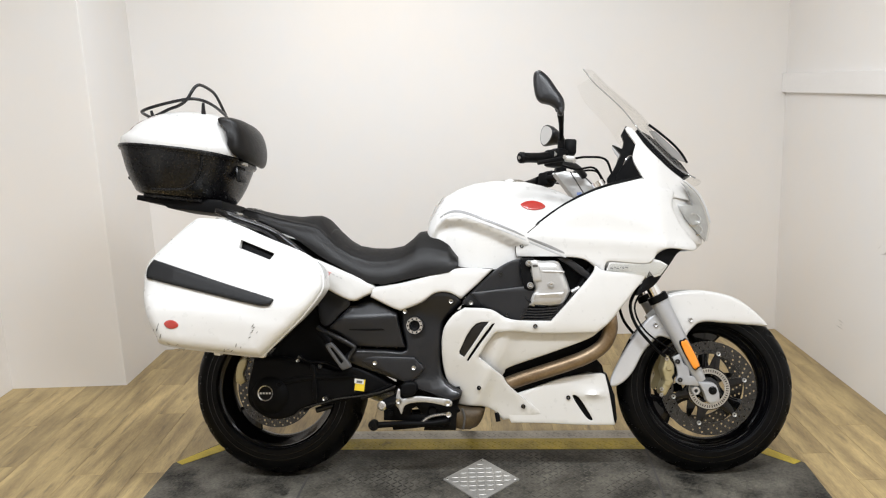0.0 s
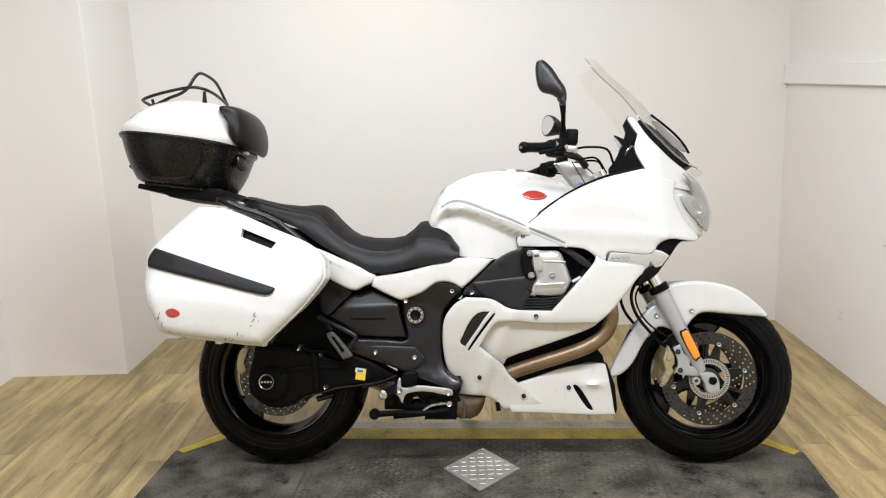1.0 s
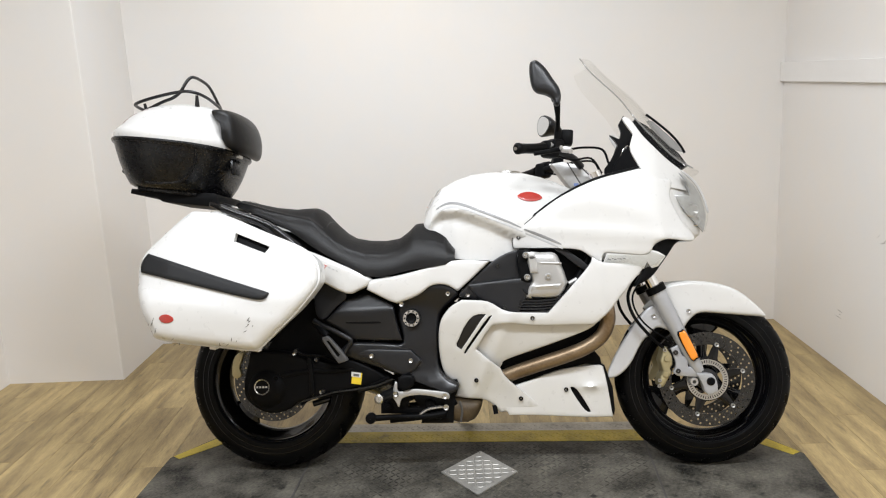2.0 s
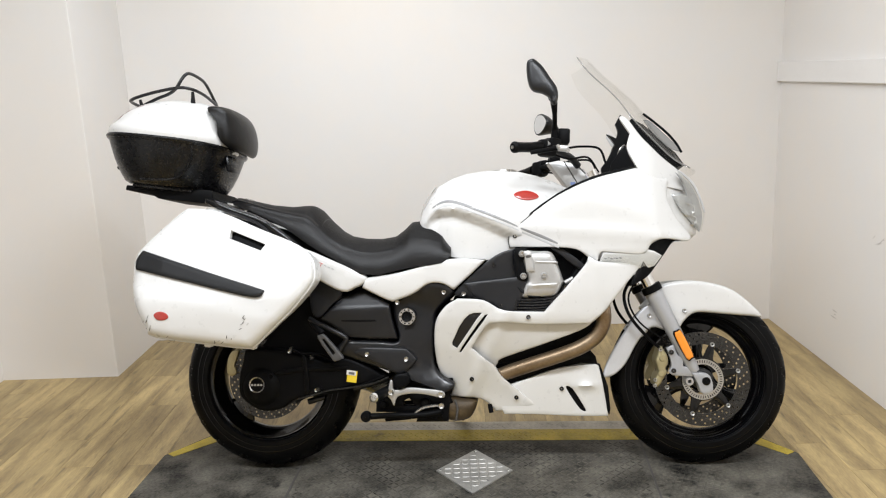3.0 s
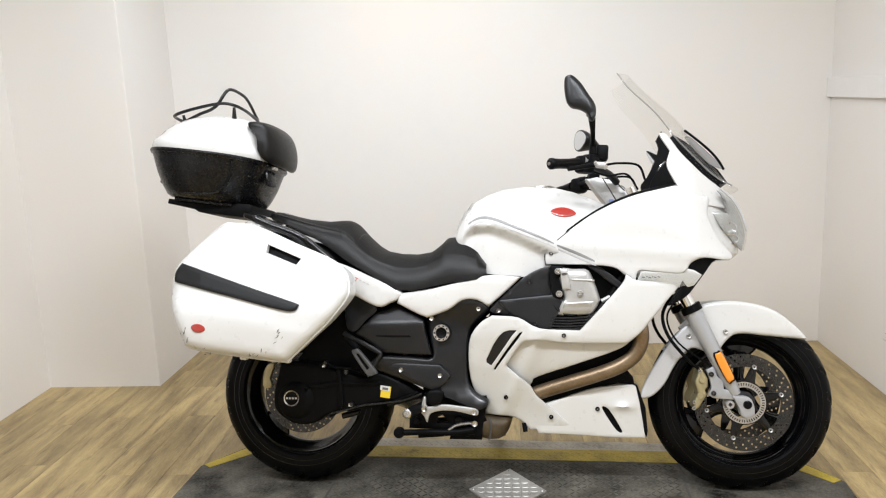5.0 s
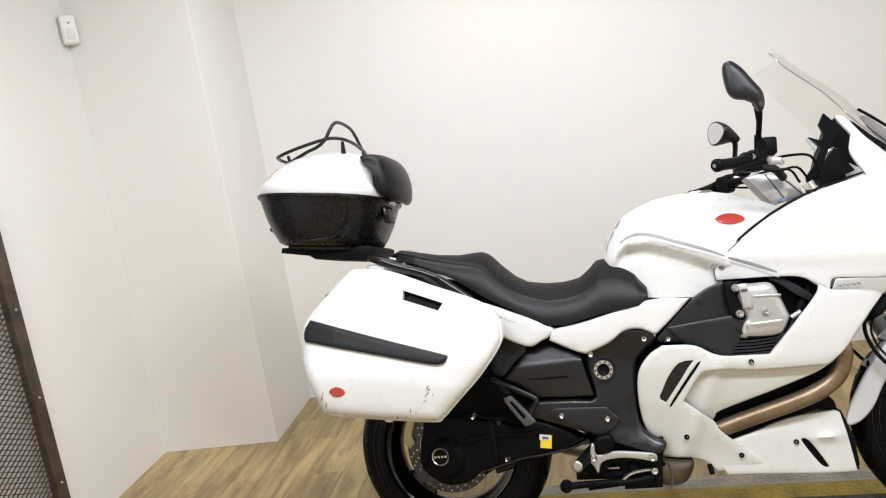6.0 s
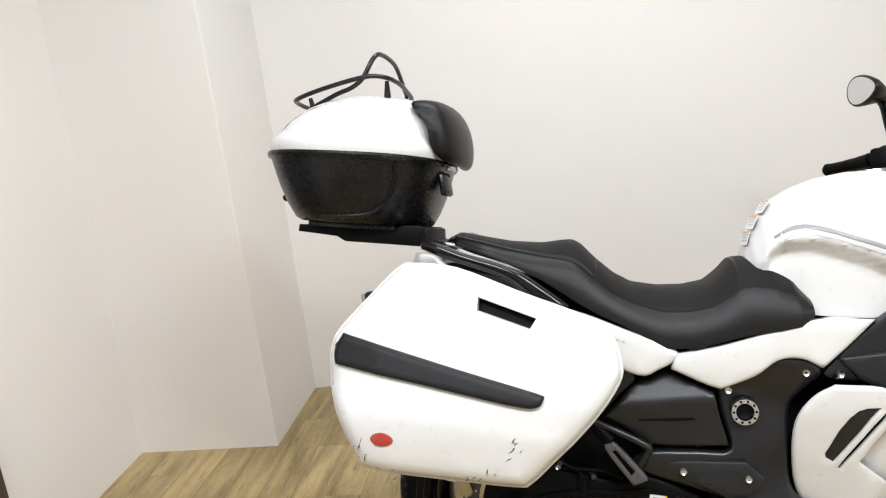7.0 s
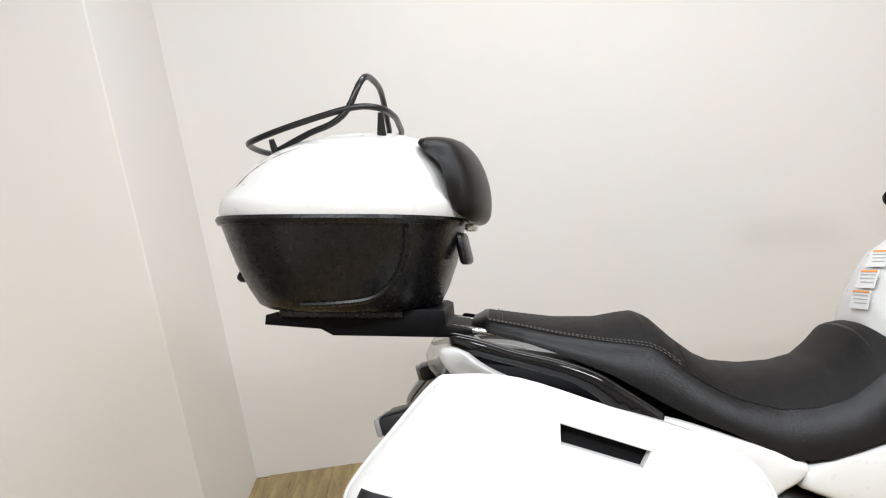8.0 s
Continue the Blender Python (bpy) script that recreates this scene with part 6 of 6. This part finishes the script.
# ---- luggage: things of their own on the machine ----
def pannier(side):
    p = thing("pannier", LEANED, "white hard pannier with a black strip and scuffed lower edge" if side < 0 else "white hard pannier on the far side", "pannier", "panniers")
    o = [(-1.092, 0.733), (-1.077, 0.766), (-1.012, 0.829), (-0.945, 0.888), (-0.913, 0.894), (-0.823, 0.879), (-0.692, 0.822), (-0.564, 0.767), (-0.516, 0.726), (-0.502, 0.681), (-0.510, 0.641), (-0.566, 0.570), (-0.640, 0.500), (-0.689, 0.456), (-0.715, 0.450), (-0.826, 0.463), (-1.009, 0.490), (-1.039, 0.520), (-1.077, 0.610), (-1.094, 0.693)]
    def step_out(x, z):
        return 0.007 / (1 + math.exp((z - 0.655 + 0.232 * (x + 1.07)) / 0.004))

    def hwp(x, z):
        return 0.464 + step_out(x, z) - 0.30 * max(0, z - 0.60) - 0.12 * max(0, 0.555 - z) - 0.12 * max(0, -0.98 - x)
    slot = [(-0.773, 0.820), (-0.658, 0.772), (-0.673, 0.752), (-0.776, 0.793)]
    rim_loop = np.array([tuple(v) for v in spline(o, True, 4)])[:, :2]

    def hwp_r(x, z):
        d = float(away(np.array([[x, z]]), [rim_loop])[0])
        inn = bool(inside(np.array([[x, z]]), rim_loop)[0])
        return hwp(x, z) - (0.030 - math.sqrt(max(0.030 ** 2 - max(0.030 - d, 0) ** 2, 0)) if inn else 0.030)

    body = part("shell", sheet(o, hwp, 0.020, 0.030, 0.018, side, holes=[slot]), WHITE, p, "white painted outer shell")
    def scaled(f, g=None):
        cx, cz = -0.80, 0.66
        return [((x - cx) * f + cx, (z - cz) * (g or f) + cz) for x, z in o]
    part("edge_lip", tube([(q.x, side * (hwp(q.x, q.y) - 0.030), q.y) for q in spline(scaled(1.000), True, 4)], 0.0040, 8, True, 1), WHITE, p, "white rolled edge")
    part("seam", sheet(scaled(0.975, 0.95), lambda x, z: hwp(x, z) - 0.049, 0.008, 0.001, 0.05, side), GAPSCUFF, p)
    part("base_shell", sheet(scaled(0.965, 0.92), lambda x, z: hwp(x, z) - 0.054, 0.10, 0.006, 0.04, side), WHITE, p, "white inner shell")
    part("handle_recess", sheet([((x + 0.72) * 1.08 - 0.72, (z - 0.79) * 1.1 + 0.79) for x, z in slot], lambda x, z: hwp(x, z) - 0.022, 0.02, 0.001, 0.02, side, 1), BLACKPL, p, "black recessed handle")
    strip = [(-1.060, 0.763), (-1.060, 0.763), (-0.996, 0.743), (-0.811, 0.681), (-0.665, 0.634), (-0.649, 0.625), (-0.649, 0.625), (-0.662, 0.609), (-0.709, 0.612), (-0.885, 0.656), (-1.075, 0.703), (-1.075, 0.703), (-1.077, 0.732)]
    part("strip", sheet(strip, lambda x, z: hwp_r(x, z) - step_out(x, z) + 0.0125, 0.014, 0.008, 0.008, side, 4), STRIPBLK, p, "black plastic trim strip", 75)
    bd = [(-0.997, 0.557), (-0.988, 0.567), (-0.970, 0.569), (-0.953, 0.560), (-0.951, 0.549), (-0.966, 0.542), (-0.985, 0.544)]
    part("badge", sheet(bd, lambda x, z: hwp(x, z) + 0.003, 0.004, 0.002, 0.006, side), RED, p, "red oval badge")
    if side < 0:
        rng = random.Random(4)
        for cx, cz, n in ((-1.012, 0.535, 7), (-0.70, 0.53, 7), (-0.78, 0.478, 6), (-0.93, 0.492, 3)):
            for i in range(n):
                x, z = cx + rng.uniform(-0.03, 0.03), cz + rng.uniform(-0.022, 0.022) * (0.5 if n == 6 else 1)
                a, L, W = rng.uniform(0.2, 1.4), rng.uniform(0.002, 0.009), rng.uniform(0.0006, 0.0014)
                q = [(x + L * math.cos(a), z + L * math.sin(a)), (x - W * math.sin(a), z + W * math.cos(a)), (x - L * math.cos(a), z - L * math.sin(a)), (x + W * math.sin(a), z - W * math.cos(a))]
                d = float(away(np.array([[x, z]]), [np.array([tuple(v) for v in spline(o, True, 4)])])[0])
                drop = 0.030 - math.sqrt(max(0.030 ** 2 - max(0.030 - d, 0) ** 2, 0))
                part("scuff", sheet(q, lambda xx, zz: hwp(xx, zz) - drop + 0.0012, 0.002, 0.0004, 0.05, side, 1), GAPSCUFF, p)
        for x, z in [(-0.970, 0.478), (-0.852, 0.456), (-0.765, 0.452), (-0.709, 0.447)]:
            part("hinge_lug", block((x, -0.39, z + 0.003), (0.022, 0.03, 0.016), (0, 8, 0), 0.004), TRIM if x > -0.9 else BLACKPL, p)
        part("lock", lathe([(0.001, -0.408), (0.010, -0.408), (0.012, -0.404), (0.012, -0.39), (0.001, -0.39)], -1.068, 0.735, 16), BLACKPL, p)
    part("mount_arm", block((-0.72, side * 0.20, 0.70), (0.22, 0.10, 0.03), (0, 10, 0), 0.008), BLACKPL, p)
    return p


pannier(-1)
pannier(1)

CASE = LEANED @ pose(-1.103, 0, 1.160, 0, 7.5, 0)


def plan_ring(z, a, b, dx=0.0, n=3.2, count=56, nose=0.0):
    ring = []
    for q in range(count):
        t = 2 * math.pi * q / count
        c, s = math.cos(t), math.sin(t)
        x = math.copysign(abs(c) ** (2 / n), c) * a
        y = math.copysign(abs(s) ** (2 / n), s) * b
        ring.append((x + dx - nose * (y / b) ** 2 * (1 if x > 0 else -0.6), y, z))
    return ring


def top_case():
    c = thing("top_case", CASE, "hard top case, white lid over a black base", "top case")
    tub = [(-0.158, 0.155, 0.180, 0.012), (-0.150, 0.168, 0.192, 0.010), (-0.12, 0.184, 0.212, 0.008), (-0.08, 0.200, 0.232, 0.005), (-0.04, 0.212, 0.245, 0.002), (-0.012, 0.220, 0.252, 0), (-0.002, 0.225, 0.256, 0)]
    part("base", loft([plan_ring(z, a, b, dx, nose=0.03) for z, a, b, dx in tub]), CASEBLK, c, "black textured plastic base")
    def tub_at(z, deg):
        a, b, dx = (float(np.interp(z, [q[0] for q in tub], [q[j] for q in tub])) for j in (1, 2, 3))
        return plan_ring(z, a + 0.001, b + 0.001, dx, nose=0.03, count=360)[int(deg) % 360]

    part("moulded_rib", tube([tub_at(z, d) for z, d in ((-0.015, 306), (-0.05, 307), (-0.085, 305), (-0.115, 300), (-0.135, 290), (-0.143, 275), (-0.146, 255))], 0.0055, 8), CASEBLK, c)
    part("mounting_foot", block((0.01, 0, -0.164), (0.22, 0.28, 0.016), (0, 0, 0), 0.005), CASEBLK, c)
    part("base_rim", loft([plan_ring(z, a, b, 0, nose=0.03) for z, a, b in ((-0.010, 0.226, 0.257), (-0.002, 0.230, 0.261), (0.004, 0.228, 0.259))]), CASEBLK, c)
    lid = [(0.004, 0.224, 0.257, 0.003), (0.012, 0.226, 0.259, 0.003), (0.030, 0.223, 0.257, 0.003), (0.036, 0.219, 0.252, 0.003), (0.055, 0.213, 0.246, 0.005), (0.078, 0.201, 0.234, 0.010), (0.100, 0.184, 0.216, 0.017), (0.120, 0.162, 0.192, 0.025), (0.138, 0.134, 0.160, 0.033), (0.151, 0.104, 0.124, 0.039), (0.160, 0.072, 0.086, 0.043), (0.166, 0.036, 0.044, 0.045)]
    def lid_at(z, deg):
        a, b, dx = (float(np.interp(z, [q[0] for q in lid], [q[j] for q in lid])) for j in (1, 2, 3))
        return plan_ring(z, a, b, dx, n=2.6, nose=0.03 * (1 - z / 0.17), count=360)[int(deg) % 360]

    part("lid", loft([plan_ring(z, a, b, dx, n=2.6 if z > 0.04 else 3.2, nose=0.03 * (1 - z / 0.17)) for z, a, b, dx in lid]), WHITE, c, "pearl white domed lid", 50)
    part("seat_pad_back", block((0.19, 0, 0.10), (0.03, 0.24, 0.10), (0, -20, 0), 0.012), BLACKPL, c)
    prof = [(0.142, 0.142), (0.168, 0.150), (0.208, 0.142), (0.236, 0.108), (0.252, 0.058), (0.252, 0.012), (0.236, -0.004), (0.214, 0.010), (0.204, 0.060), (0.184, 0.108)]
    base = [Vector((p.x, 0, p.y)) for p in spline(prof, True, 3)]
    mid = sum(base, Vector()) / len(base)
    rings = []
    for f in np.linspace(-1, 1, 25):
        sc = max(1 - abs(f) ** 4.5, 0.0) ** 0.5 * 0.9 + 0.1
        rings.append([mid + (p - mid) * (0.55 + 0.45 * sc if abs(f) < 0.98 else 0.6) + Vector((0.018 - 0.030 * f * f, 0.165 * f, 0.0)) for p in base])
    pad_ob = part("backrest_pad", loft(rings), LEATHER, c, "black padded backrest", 70)
    part("latch", block((0.236, -0.075, -0.012), (0.018, 0.03, 0.014), (0, 0, -12), 0.004), STEEL, c)
    part("latch_cover", block((0.222, -0.06, -0.05), (0.016, 0.06, 0.06), (0, -14, -10), 0.008), CASEBLK, c, "black latch plate")
    part("rear_handle", block((-0.178, 0, -0.085), (0.02, 0.16, 0.06), (0, 28, 0), 0.008), CASEBLK, c)
    part("accent_line", tube([lid_at(z, d) for z, d in ((0.034, 213), (0.06, 219), (0.085, 225), (0.108, 234), (0.122, 244))], 0.0009, 5), REDLINE, c, "thin dark red line")
    inv = CASE.inverted() @ LEANED
    loop = [(-1.264, -0.05, 1.325), (-1.235, -0.105, 1.325), (-1.15, -0.14, 1.335), (-1.05, -0.152, 1.347), (-1.003, -0.142, 1.343), (-0.985, -0.08, 1.338), (-0.985, 0.0, 1.333), (-0.992, 0.08, 1.329), (-1.02, 0.14, 1.33), (-1.1, 0.15, 1.328), (-1.2, 0.12, 1.32), (-1.255, 0.05, 1.322)]
    hoop = [(-1.20, -0.10, 1.300), (-1.13, -0.13, 1.318), (-1.085, -0.15, 1.325), (-1.055, -0.15, 1.345), (-1.03, -0.146, 1.386), (-1.018, -0.12, 1.405), (-1.012, -0.04, 1.407), (-1.014, 0.03, 1.399), (-1.022, 0.13, 1.364), (-1.026, 0.165, 1.35), (-1.035, 0.165, 1.31)]
    part("rack_tube", tube([inv @ Vector(q) for q in loop], 0.0058, 10, True), SATIN, c, "bent black luggage rack loop")
    part("rack_tube", tube([inv @ Vector(q) for q in hoop], 0.0058, 10, False, 3), SATIN, c, "upright bent rack hoop")
    for q in ((-1.205, -0.112), (-1.000, -0.135), (-1.005, 0.12), (-1.205, 0.10)):
        top = inv @ Vector((*q, 1.335 if q[0] > -1.1 else 1.32))
        part("rack_foot", tube([top, top + Vector((0.012 if q[0] < -1.1 else 0, 0.02 if q[1] < 0 else -0.02, -0.05))], [0.005, 0.010], 10, k=1), SATIN, c)


top_case()


def case_carrier():
    k = thing("case_carrier", LEANED, "black plastic carrier plate under the top case", "luggage carrier")
    o = [(-1.250, 1.010), (-1.254, 0.993), (-1.155, 0.973), (-1.135, 0.959), (-1.027, 0.944), (-0.928, 0.930), (-0.892, 0.931), (-0.891, 0.939), (-0.935, 0.952), (-0.934, 0.977), (-0.945, 0.983)]
    part("plate", sheet(o, 0.13, 0.25, 0.003, 0.04, -1, 1), BLACKPL, k)
    part("arm", rod((-0.93, -0.09, 0.945), (-0.85, -0.10, 0.925), 0.006), STEEL, k)
    part("arm", rod((-0.93, 0.09, 0.945), (-0.85, 0.10, 0.925), 0.006), STEEL, k)


case_carrier()

# ---- floor planks ----
PW, PL = 0.125, 0.92
rng = random.Random(11)
plank_mesh = {}


def plank_data(w, l):
    key = (round(w, 3), round(l, 3))
    if key not in plank_mesh:
        bm = bmesh.new()
        e, h = 0.0007, 0.004
        lo = [bm.verts.new((sx * (w / 2 - 0.0004), sy * (l / 2 - 0.0004), -0.003)) for sx, sy in ((-1, -1), (1, -1), (1, 1), (-1, 1))]
        md = [bm.verts.new((sx * (w / 2 - 0.0004), sy * (l / 2 - 0.0004), h - e)) for sx, sy in ((-1, -1), (1, -1), (1, 1), (-1, 1))]
        hi = [bm.verts.new((sx * (w / 2 - 0.0004 - e), sy * (l / 2 - 0.0004 - e), h)) for sx, sy in ((-1, -1), (1, -1), (1, 1), (-1, 1))]
        bm.faces.new(hi)
        for A, B in ((lo, md), (md, hi)):
            for i in range(4):
                j = (i + 1) % 4
                bm.faces.new((A[i], A[j], B[j], B[i]))
        me = bpy.data.meshes.new("plank")
        bm.to_mesh(me)
        bm.free()
        me.materials.append(WOOD)
        plank_mesh[key] = me
    return plank_mesh[key]


u, col = U0, 0
while u < U1 - 0.02:
    w = min(PW, U1 - u)
    v = V0 - [0.0, 0.44, 0.83, 0.25, 0.66][col % 5] * PL - rng.choice((0.0, 0.09, 0.17))
    while v < V1:
        a, b = max(v, V0), min(v + PL, V1)
        if b - a > 0.03:
            b2 = a + round(b - a, 2)
            ob = new("plank", plank_data(w, min(b2, b) - a))
            ob.parent = floor
            ob.location = (u + w / 2, (a + min(b2, b)) / 2, FLOOR - 0.004)
        v += PL
    u += w
    col += 1
